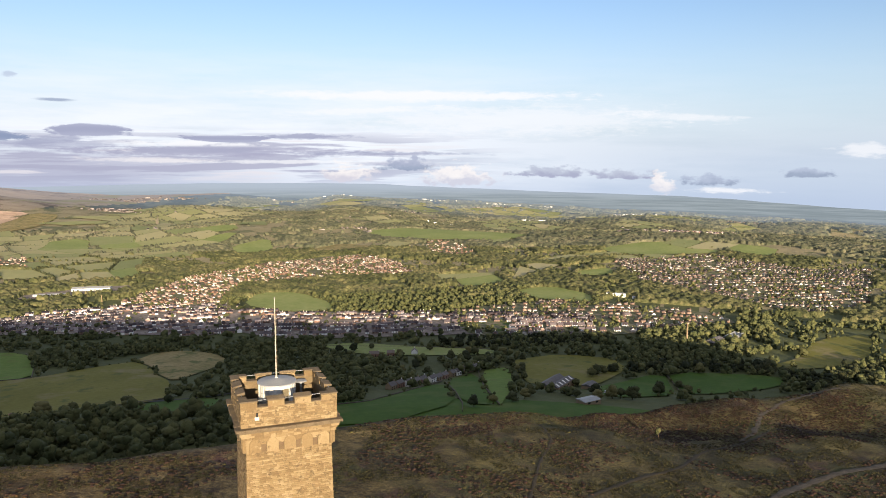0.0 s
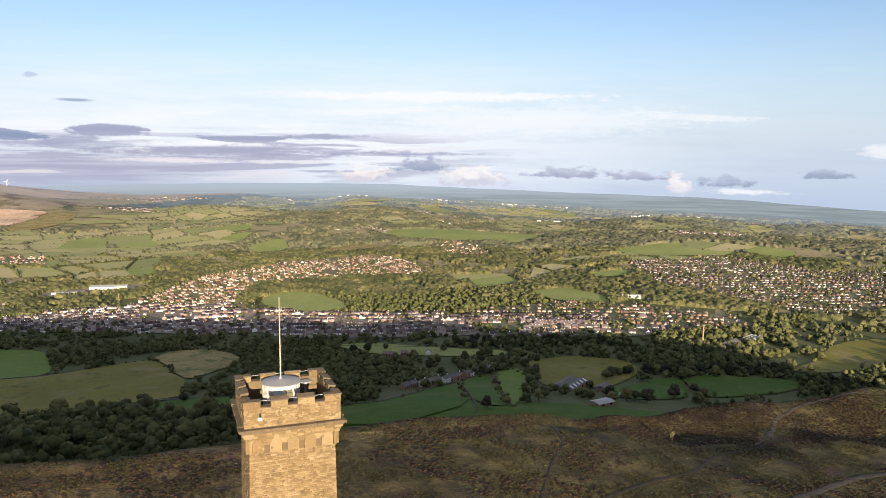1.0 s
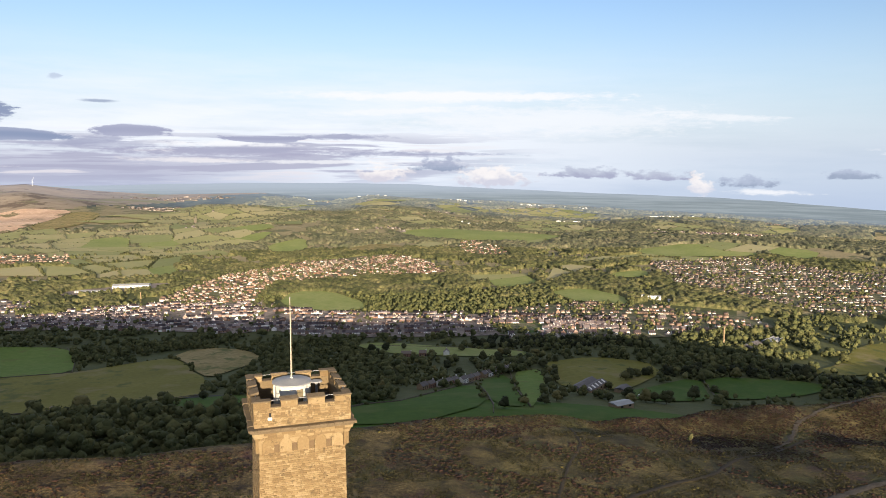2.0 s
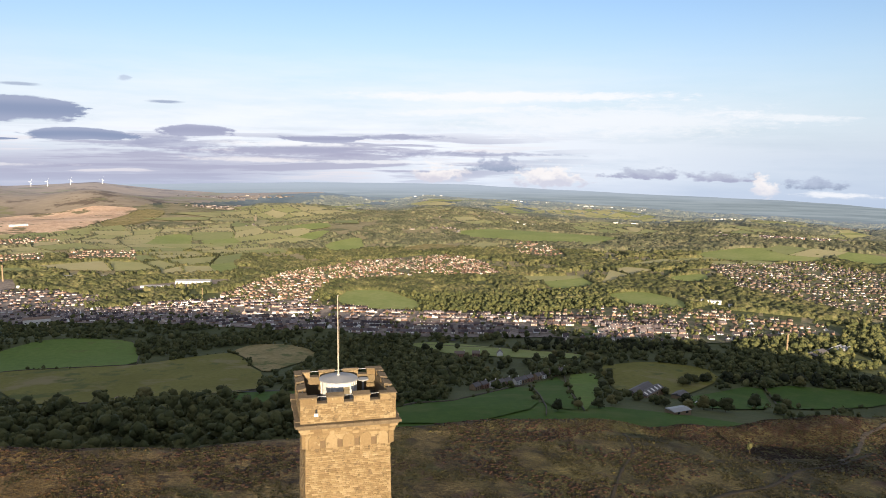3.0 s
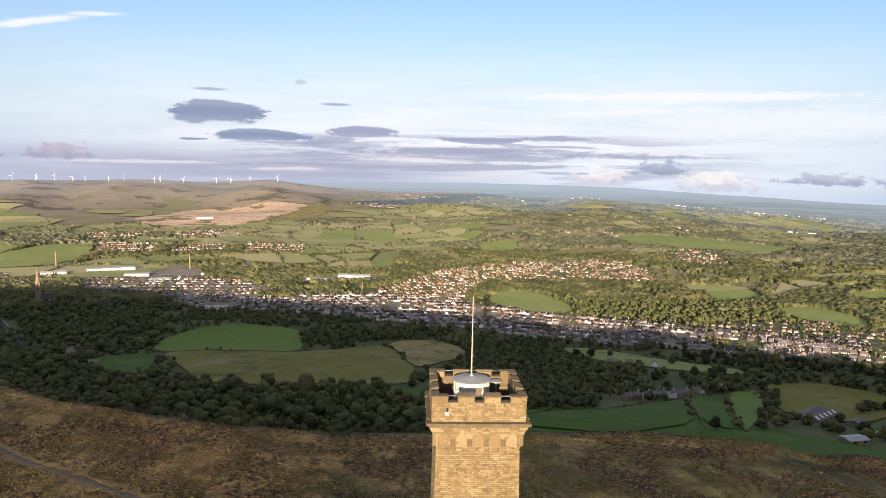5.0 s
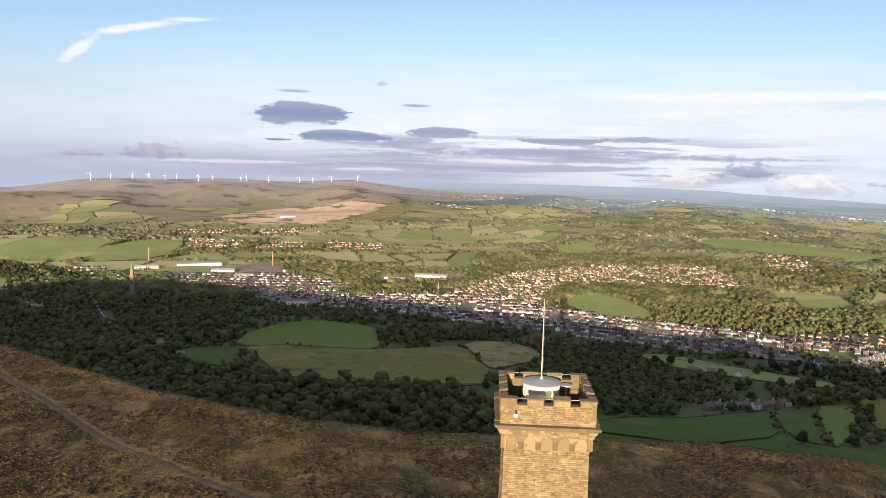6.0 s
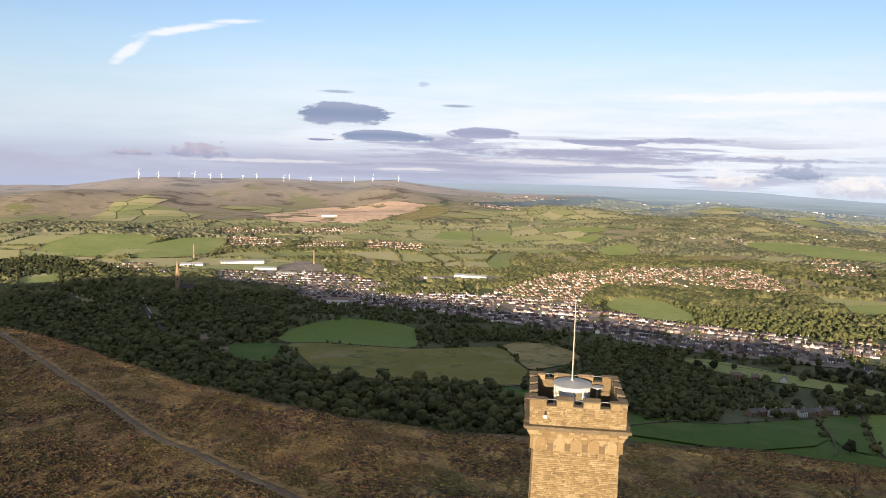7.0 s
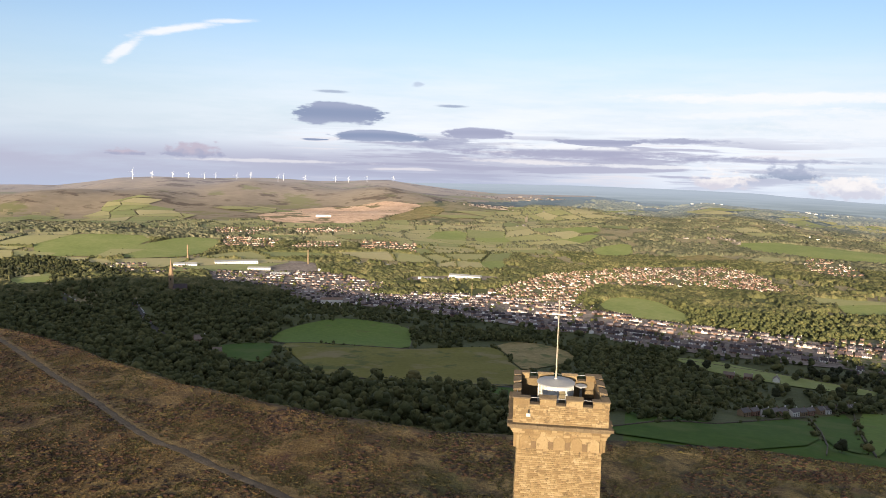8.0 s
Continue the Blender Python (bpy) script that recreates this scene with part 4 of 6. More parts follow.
def build_roof_things():
    hut = thing("stair_hut", "low round white hut with a grey lead roof on the tower", "hut", (-0.22, 0.85, 37.42))
    bm = bmesh.new()
    bmesh.ops.create_cone(bm, cap_ends=True, segments=16, radius1=1.32, radius2=1.32, depth=1.72, matrix=Matrix.Translation((0, 0, 0.86)))
    part("drum", bm, M["white_paint"], hut)
    bm = bmesh.new()
    add_tube(bm, 1.44, 1.42, 1.72, 1.79, seg=24)
    add_tube(bm, 1.42, 0.10, 1.79, 1.98, seg=24)
    part("roof", bm, M["lead"], hut, "shallow conical grey lead roof")
    for n in range(16):
        a = 2 * math.pi * (n + 0.5) / 16
        bm = add_box(bmesh.new(), -0.03, 0.03, -0.015, 0.03, 0.05, 1.68, 0.008)
        ob = part("batten", bm, M["white_paint"], hut)
        ob.matrix_basis = Matrix.Rotation(a, 4, "Z") @ pose(0, -1.33, 0)
    bm = add_box(bmesh.new(), -0.24, 0.24, -0.03, 0.03, 0.05, 1.45, 0.01)
    door = part("door", bm, M["weathered_wood"], hut, "weathered plank door")
    door.matrix_basis = pose(0.42, -1.26, 0, 0, 0, 17)
    pole = thing("flagpole", "thin pale flagpole with no flag standing on the hut roof", "flagpole", (-0.24, 0.95, 39.36))
    part("pole", add_tube(bmesh.new(), 0.055, 0.030, -0.02, 6.0, seg=10), M["pole_paint"], pole)
    part("collar", add_tube(bmesh.new(), 0.14, 0.10, -0.03, 0.10, seg=12), M["white_paint"], pole)
    bm = bmesh.new()
    bmesh.ops.create_uvsphere(bm, u_segments=10, v_segments=6, radius=0.06, matrix=Matrix.Translation((0, 0, 6.03)))
    part("finial", bm, M["lead"], pole)
    part("halyard", add_box(bmesh.new(), 0.085, 0.095, -0.005, 0.005, 0.1, 5.8), M["weathered_wood"], pole)
    dish = thing("round_vent", "round pale metal vent cap on the tower roof", "vent", (1.75, 1.9, 37.42))
    part("stem", add_tube(bmesh.new(), 0.10, 0.10, 0.0, 1.22, seg=10), M["lead"], dish)
    part("cap", add_tube(bmesh.new(), 0.46, 0.40, 1.22, 1.30, seg=20), M["lead"], dish)
    lamp = thing("floodlight", "small white floodlight fixed to the parapet front", "lamp", (-2.25, -3.36, 38.0))
    part("housing", add_box(bmesh.new(), -0.15, 0.15, -0.16, 0.0, -0.12, 0.10, 0.03), M["white_paint"], lamp)
    part("bracket", add_box(bmesh.new(), -0.05, 0.09, -0.12, 0.04, 0.12, 0.36, 0.01), M["dark_glass"], lamp)


build_roof_things()

# ---- plants ----


def lump(rng, sub, r):
    bm = bmesh.new()
    bmesh.ops.create_icosphere(bm, subdivisions=sub, radius=r)
    for v in bm.verts:
        v.co *= rng.uniform(0.74, 1.22)
    return bm


def crown(rng, lumps, sub, leaves):
    """A crown one unit wide and high, of uneven lumps with loose leaf clumps round them; its foot at 0."""
    vs, ts, count = [], [], 0
    for n in range(lumps):
        a, up = rng.uniform(0, 6.28), rng.uniform(0.30, 0.80)
        out = rng.uniform(0.08, 0.30) * (1.15 - up) * 1.3 if n else 0.0
        size = rng.uniform(0.13, 0.26) * (1.0 if lumps > 6 else 1.2)
        if not n:
            up, size = 0.58, 0.30
        v, t, _ = arrays(lump(rng, sub, size))
        v = v * (1, 1, 0.95) + (math.cos(a) * out, math.sin(a) * out, up)
        vs.append(v), ts.append(t + count)
        count += len(v)
    base = np.concatenate(vs)
    for p in base[rng.integers(0, len(base), leaves)]:
        q = p + rng.normal(0, 0.045, 3)
        vs.append(q + rng.normal(0, 0.05, (3, 3)))
        ts.append(np.array([[0, 1, 2]]) + count)
        count += 3
    v = np.concatenate(vs)
    v[:, 2] = np.maximum(v[:, 2], 0.10)
    t = np.concatenate(ts)
    return v, t, np.zeros(len(t), int)


grow = np.random.default_rng(21)
FINE = [crown(grow, 16, 2, 420) for _ in range(4)]
MIDDLE = [crown(grow, 9, 1, 84) for _ in range(8)]
COARSE = [crown(grow, 5, 1, 34) for _ in range(8)]
SMALL = [crown(grow, 3, 1, 14) for _ in range(8)]


def wood(name, ring, gap, label, seed, templates, tall=(7, 12.5), keep=None, mat="leaf"):
    """A wood that fills the ring, as one mesh."""
    rng = np.random.default_rng(seed)
    lo, hi = np.min(ring, 0), np.max(ring, 0)
    gx, gy = np.meshgrid(np.arange(lo[0], hi[0], gap), np.arange(lo[1], hi[1], gap))
    x = gx.ravel() + rng.uniform(-0.5, 0.5, gx.size) * gap
    y = gy.ravel() + rng.uniform(-0.5, 0.5, gx.size) * gap
    ok = inside(x, y, ring)
    if keep is not None:
        ok &= keep(x, y)
    strew_trees(name, x[ok], y[ok], label, rng, templates, tall, mat)


def strew_trees(name, x, y, label, rng, templates, tall, mat="leaf"):
    if not len(x):
        return
    h = tall[0] * 0.6 + (tall[1] * 1.25 - tall[0] * 0.6) * rng.beta(1.3, 2.2, len(x))
    place = np.stack([x, y, land(x, y) - 1.0], -1)
    v, t, _ = strewn(templates, rng.integers(0, len(templates), len(x)), place, h * rng.uniform(0.8, 1.3, len(x)), h, rng.uniform(0, 6.28, len(x)))
    me = mesh_from(name, v, t, M[mat])
    me.polygons.foreach_set("use_smooth", np.ones(len(me.polygons), bool))
    tagged(new(name, me), label, "wood", kind="stuff")


def clear_of():
    def keep(x, y):
        ok = np.ones(len(x), bool)
        r = np.hypot(x - CX, y - CY)
        for f in FIELDS:
            for back in (0, 14, 28):
                ok &= ~inside(x + (x - CX) / r * back, y + (y - CY) / r * back, f)
        for f in CELLS:
            ok &= ~inside(x, y, f)
        for f in TOWNS + WORKS:
            ok &= ~inside(x, y, f)
        return ok
    return keep


open_ground = clear_of()


def off_streets(x, y):
    """Clear of the church, the car park and the streets that run through the wood."""
    ok = (np.hypot(x + 605, y - 1135) > 26) & (np.hypot(x + 735, y - 1052) > 26)
    for xa, ya, xb, yb, half in ((-655, 1105, -462, 838, 15), (-794, 1109, -660, 1000, 11)):
        s = np.clip(((x - xa) * (xb - xa) + (y - ya) * (yb - ya)) / ((xb - xa) ** 2 + (yb - ya) ** 2), 0, 1)
        ok &= np.hypot(x - xa - s * (xb - xa), y - ya - s * (yb - ya)) > half
    return ok


LEFT_WOOD = [(-884, 1089), (-756, 1222), (-437, 1172), (-324, 911), (-316, 800), (-365, 776), (-320, 671), (-218, 590), (-134, 575), (-18, 575), (40, 500), (60, 410), (-60, 300), (-180, 380), (-420, 520), (-700, 800)]
wood("oak_wood", LEFT_WOOD, 10.2, "dense dark broadleaf wood on the shaded slope", 31, MIDDLE, (8.5, 15.5), keep=lambda x, y: open_ground(x, y) & off_streets(x, y))
wood("oak_wood", [(-963, 1183), (-1300, 1250), (-1143, 1418), (-1105, 1478), (-1007, 1446), (-859, 1375), (-748, 1296), (-751, 1193)], 9.5, "dark broadleaf wood climbing the valley side", 39, MIDDLE, keep=lambda x, y: ~inside(x, y, FIELDS[4]), mat="leaf_shaded")
wood("copse", [(-153, 929), (-18, 979), (43, 961), (-56, 879), (-135, 836)], 8.5, "dense rounded copse beside a pasture", 32, MIDDLE, keep=open_ground)
wood("wooded_bank", [(60, 900), (193, 931), (230, 800), (197, 660), (150, 520), (140, 480), (85, 470), (50, 520), (59, 587)], 9.0, "dark wood beside the village houses", 33, MIDDLE, keep=open_ground)
wood("tree_belt", [(117, 1152), (345, 1247), (663, 1284), (761, 1098), (665, 951), (501, 1036), (337, 1087)], 7.4, "belt of sunlit trees beyond the town", 34, COARSE, (6.5, 11.5), keep=open_ground)
wood("parkland_trees", [(488, 631), (611, 778), (781, 803), (918, 851), (747, 660), (579, 583)], 8, "tall mixed parkland trees catching low sun", 35, MIDDLE, (7, 13.5), keep=lambda x, y: open_ground(x, y) & (np.hypot(x - 705, y - 690) > 42))
wood("tree_belt", [(311, 767), (398, 742), (547, 723), (560, 790), (340, 840)], 10.5, "belt of trees along the lane", 36, MIDDLE, keep=open_ground, mat="leaf_shaded")
wood("tree_belt", [(411, 586), (534, 575), (639, 574), (609, 527), (485, 560), (437, 559)], 9.5, "belt of trees between two meadows", 37, MIDDLE, keep=open_ground, mat="leaf_shaded")
wood("tree_belt", [(600, 530), (673, 556), (823, 580), (700, 420), (560, 400)], 10, "dark trees below the moor's edge", 38, MIDDLE, keep=open_ground, mat="leaf_shaded")


def canopy(name, r0, r1, step, many, tall, mat, rng):
    """The roof of the woods between two distances: domes of neighbouring crowns that run together, with ragged margins."""
    az = np.radians(np.arange(-55, 40, math.degrees(step / (r0 + r1) * 2)))
    a, r = np.meshgrid(az, np.arange(r0, r1, step * 1.15))
    a, r = a + rng.normal(0, 0.2, a.shape) * step / r, r + rng.normal(0, 0.2, r.shape) * step
    x, y = CX - np.sin(a) * r, CY + np.cos(a) * r
    flat_x, flat_y = x.ravel(), y.ravel()
    ok = open_ground(flat_x, flat_y) & ~((r.ravel() > 2700) & (np.degrees(a.ravel()) > 2 - 0.0055 * (r.ravel() - 3100)))
    worth = np.full(len(flat_x), -9.0)
    for i in np.where(ok)[0]:
        p, q = flat_x[i], flat_y[i]
        worth[i] = noise.noise((p / 210, q / 210, 3.0)) * 0.55 + noise.noise((p / 60, q / 60, 9.0)) * 0.35 + noise.noise((p / 17, q / 17, 5.0)) * 0.2
    wooded = worth > np.quantile(worth[ok], 1 - many)
    wooded[: len(az)] = False
    # nearest crown's middle, among those of a jittered lattice
    cell = tall * 1.05
    best = np.full(len(flat_x), 1e9)
    up = np.zeros(len(flat_x))
    i0, j0 = np.floor(flat_x / cell), np.floor(flat_y / cell)
    for di in (-1, 0, 1):
        for dj in (-1, 0, 1):
            i, j = i0 + di, j0 + dj
            h1, h2, h3 = (np.modf(np.abs(np.sin(i * k1 + j * k2 + 0.7) * 43758.5))[0] for k1, k2 in ((12.99, 78.23), (39.35, 11.14), (73.16, 52.24)))
            d = np.hypot((i + h1) * cell - flat_x, (j + h2) * cell - flat_y) / (0.55 + 0.45 * h3)
            nearer = d < best
            best, up = np.where(nearer, d, best), np.where(nearer, 0.65 + 0.5 * h3, up)
    dome = up * (0.22 + 0.78 * np.sqrt(np.clip(1 - (best / (cell * 0.86)) ** 2, 0, 1)))
    z = land(flat_x, flat_y) + np.where(wooded, tall * dome + rng.normal(0, 0.55, len(flat_x)), -1.5)
    n, w = a.shape
    i, j = np.meshgrid(np.arange(n - 1), np.arange(w - 1), indexing="ij")
    p00 = (i * w + j).ravel()
    quads = np.stack([p00, p00 + 1, p00 + w + 1, p00 + w], -1)
    quads = quads[wooded[quads].any(1)]
    used, back = np.unique(quads, return_inverse=True)
    quads = back.reshape(-1, 4)
    me = mesh_from(name, np.stack([flat_x, flat_y, z], -1)[used], np.concatenate([quads[:, [0, 2, 1]], quads[:, [0, 3, 2]]]), M[mat])
    me.polygons.foreach_set("use_smooth", np.ones(len(me.polygons), bool))
    tagged(new(name, me), "mixed woods and thick hedges across the valley", "wood", kind="stuff")


def mosaic():
    """Trees, hedges and small woods of the wide valley, thinning out with distance."""
    rng = np.random.default_rng(41)
    for name, r0, r1, gap, many, tall in (("valley_trees", 600, 1330, 10.5, 0.70, (6.5, 11.5)), ("valley_trees", 1330, 2100, 22, 0.8, (6, 11))):
        area = radians(95) * (r1 * r1 - r0 * r0) / 2
        count = int(area / gap / gap)
        az, r = np.radians(rng.uniform(-55, 40, count)), np.sqrt(rng.uniform(r0 * r0, r1 * r1, count))
        x, y = CX - np.sin(az) * r, CY + np.cos(az) * r
        ok = open_ground(x, y) & ~((r > 2700) & (np.degrees(az) > 2))
        x, y = x[ok], y[ok]
        worth = np.array([noise.noise((a / 150, b / 150, 3.0)) * 0.6 + noise.noise((a / 45, b / 45, 9.0)) * 0.4 for a, b in zip(x, y)])
        cut = np.quantile(worth, 1 - many)
        strew_trees(name, x[worth > cut], y[worth > cut], "mixed trees and hedgerows across the valley", rng, COARSE if r1 < 1400 else SMALL, tall)
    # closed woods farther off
    for name, r0, r1, step, many, tall, mat in (("woods", 1330, 2100, 2.9, 0.74, 9.0, "canopy"), ("woods", 2100, 3300, 4.6, 0.62, 10.0, "canopy_hazy"), ("far_woods", 3300, 4700, 8.5, 0.5, 12.0, "canopy_hazy")):
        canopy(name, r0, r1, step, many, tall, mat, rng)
    # trees among the houses
    xs, ys = [], []
    for ring in TOWNS[:11]:
        lo, hi = np.min(ring, 0), np.max(ring, 0)
        n = int((hi[0] - lo[0]) * (hi[1] - lo[1]) / (105 if ring in (TOWNS[2], TOWNS[7], TOWNS[8]) else 170))
        x, y = rng.uniform(lo[0], hi[0], n), rng.uniform(lo[1], hi[1], n)
        clump = np.array([noise.noise((a / 55, b / 55, 8.0)) + 0.5 * noise.noise((a / 20, b / 20, 3.0)) for a, b in zip(x, y)])
        ok = inside(x, y, ring) & (clump > -0.06)
        xs.append(x[ok]), ys.append(y[ok])
    strew_trees("garden_trees", np.concatenate(xs), np.concatenate(ys), "small garden trees between the houses", rng, SMALL, (4, 9))
    # hedges round the fields
    xs, ys = [], []
    for ring in FIELDS + CELLS:
        for a, b in zip(ring, ring[1:] + ring[:1]):
            length = math.hypot(b[0] - a[0], b[1] - a[1])
            far = math.hypot(a[0], a[1])
            if far < 1250 and rng.random() < (0.75 if a[0] < 60 else 0.5):
                continue
            if far > 1400 and rng.random() < 0.45:
                continue
            n = int(length / (6 if far < 1300 else 13) * rng.uniform(0.2, 1.0)) + 1
            s = rng.uniform(0, 1, n)
            xs.append(a[0] + (b[0] - a[0]) * s + rng.normal(0, 1.5, n)), ys.append(a[1] + (b[1] - a[1]) * s + rng.normal(0, 1.5, n))
    strew_trees("hedgerow", np.concatenate(xs), np.concatenate(ys), "field hedges with small trees", rng, SMALL, (2.5, 6.5))


mosaic()


def tree_kind(fine, width, height):
    tree = thing("tree", "broad dark green deciduous tree at a field's edge", "tree", group="single trees")
    v, t, _ = fine
    ob = new("crown", mesh_from("crown", v * (width, width, height), t, M["leaf_thing"]))
    ob.parent = tree
    bm = bmesh.new()
    add_tube(bm, 0.38, 0.20, -1.2, height * 0.45, seg=7)
    for n in range(4):
        a = n * 1.6
        tip = Matrix.Translation((0, 0, height * 0.25)) @ Euler((0.7, 0, a)).to_matrix().to_4x4()
        bmesh.ops.create_cone(bm, cap_ends=True, segments=5, radius1=0.16, radius2=0.05, depth=height * 0.4, matrix=tip @ Matrix.Translation((0, 0, height * 0.2)))
    part("trunk", bm, M["bark"], tree)
    return tree


def single_trees():
    rng = np.random.default_rng(51)
    spots = [(-206, 577), (-238, 619), (-199, 593), (-164, 597), (-130, 583), (-104, 562), (-95, 577), (-73, 573), (-33, 567), (-3, 573), (-225, 600), (-215, 583), (-250, 632),
             (225, 432), (245, 440), (262, 452), (275, 466), (285, 505), (300, 540), (318, 560), (330, 585), (335, 605), (345, 640), (320, 640), (205, 424), (308, 450), (322, 440), (340, 445), (355, 438), (180, 640), (200, 660), (225, 650), (245, 665), (262, 700), (285, 690),
             (400, 560), (412, 566), (390, 552), (425, 570), (200, 790), (215, 810), (240, 815), (255, 750), (300, 770), (330, 720), (345, 735), (360, 690), (370, 660), (175, 610), (160, 590), (150, 560), (300, 700), (310, 680), (270, 640), (245, 630)]
    for ring in (FIELDS[9], FIELDS[10], FIELDS[11], FIELDS[13], FIELDS[12]):
        for a in ring[::2]:
            if rng.random() < 0.75:
                spots.append((a[0] + rng.normal(0, 4), a[1] + rng.normal(0, 4)))
    kinds = [tree_kind(f, w, h) for f, w, h in zip(FINE, (13, 12, 14, 11), (11, 10, 10, 11))]
    for n, (x, y) in enumerate(spots):
        k, s = kinds[n % 4], rng.uniform(0.7, 1.15) * (1.05 if n < 13 else 1.0)
        m = pose(x, y, float(land(x, y)) + 0.3, 0, 0, rng.uniform(0, 360))
        if n < 4:
            k.matrix_basis = m
        else:
            copy_thing(k, m @ Matrix.Scale(s, 4))


single_trees()

# ---- houses ----


def house_template(w, d, eaves, ridge, chimney=True):
    """Walls (0), roof (1), chimney (0), door and windows left to the nearest houses; its ridge along x."""
    bm = bmesh.new()
    pts = [(-w / 2, -d / 2), (w / 2, -d / 2), (w / 2, d / 2), (-w / 2, d / 2)]
    lo = [bm.verts.new((x, y, -1.5)) for x, y in pts]
    hi = [bm.verts.new((x, y, eaves)) for x, y in pts]
    ra, rb = bm.verts.new((-w / 2, 0, ridge)), bm.verts.new((w / 2, 0, ridge))
    for n in (0, 2):
        bm.faces.new((lo[n], lo[n + 1], hi[n + 1], hi[n]))
    bm.faces.new((lo[1], lo[2], hi[2], rb, hi[1]))
    bm.faces.new((lo[3], lo[0], hi[0], ra, hi[3]))
    for f in bm.faces:
        f.material_index = 0
    o, th = 0.35, 0.18
    for s in (-1, 1):
        drop = o * (ridge - eaves) / (d / 2)
        q = [(-w / 2 - 0.1, s * (d / 2 + o), eaves - drop), (w / 2 + 0.1, s * (d / 2 + o), eaves - drop), (w / 2 + 0.1, 0, ridge), (-w / 2 - 0.1, 0, ridge)]
        under = [bm.verts.new((x, y, z + 0.02)) for x, y, z in q]
        over = [bm.verts.new((x, y, z + th)) for x, y, z in q]
        for ring in (over, under[::-1], *[(under[n], under[(n + 1) % 4], over[(n + 1) % 4], over[n]) for n in range(4)]):
            bm.faces.new(ring).material_index = 1
    if chimney:
        add_box(bm, w / 2 - 0.9, w / 2 - 0.1, -0.35, 0.35, eaves, ridge + 1.1)
    bmesh.ops.recalc_face_normals(bm, faces=bm.faces[:])
    return bm


KINDS = [(4.6, 7.0, 3.5, 6.1), (5.4, 7.0, 3.5, 6.1), (6.4, 6.6, 3.4, 6.0), (8.4, 7.0, 3.5, 6.4), (11.0, 7.4, 3.4, 6.2)]


def rows_of(ring, turn, gap, rng, kinds, fill=0.85, bend=0.0):
    """Houses in streets across a town's outline: x, y, turn and kind."""
    c, s = math.cos(turn), math.sin(turn)
    mid = np.mean(ring, 0)
    q = [((x - mid[0]) * c + (y - mid[1]) * s, -(x - mid[0]) * s + (y - mid[1]) * c) for x, y in ring]
    lo, hi = np.min(q, 0), np.max(q, 0)
    got = []
    v = lo[1]
    while v < hi[1]:
        u = lo[0] + rng.uniform(0, 8)
        while u < hi[0]:
            run, kind = rng.integers(6, 20), rng.choice(kinds)
            for _ in range(run):
                w = KINDS[kind][0]
                vv = v + bend * 40 * math.sin(u / 90 + v / 130) + rng.normal(0, 0.25)
                x, y = mid[0] + u * c - vv * s, mid[1] + u * s + vv * c
                if rng.random() < fill:
                    got.append((x, y, turn + bend * math.cos(u / 90 + v / 130) * 0.4 + (math.pi / 2 if rng.random() < 0.06 else 0), kind))
                u += w + (0.0 if kind < 2 else rng.uniform(0.8, 3.5))
            u += rng.uniform(6, 16)
        v += gap * rng.uniform(0.8, 1.25)
    got = np.array(got)
    for n, (x, y, a, k) in enumerate(got):
        if noise.noise((x / 70, y / 70, 6.0)) > 0.40 and bend < 0.15:
            dx, dy = x - mid[0], y - mid[1]
            got[n] = (mid[0] - dy * 0.9, mid[1] + dx * 0.9, a + math.pi / 2, k)
    return got[inside(got[:, 0], got[:, 1], ring)]


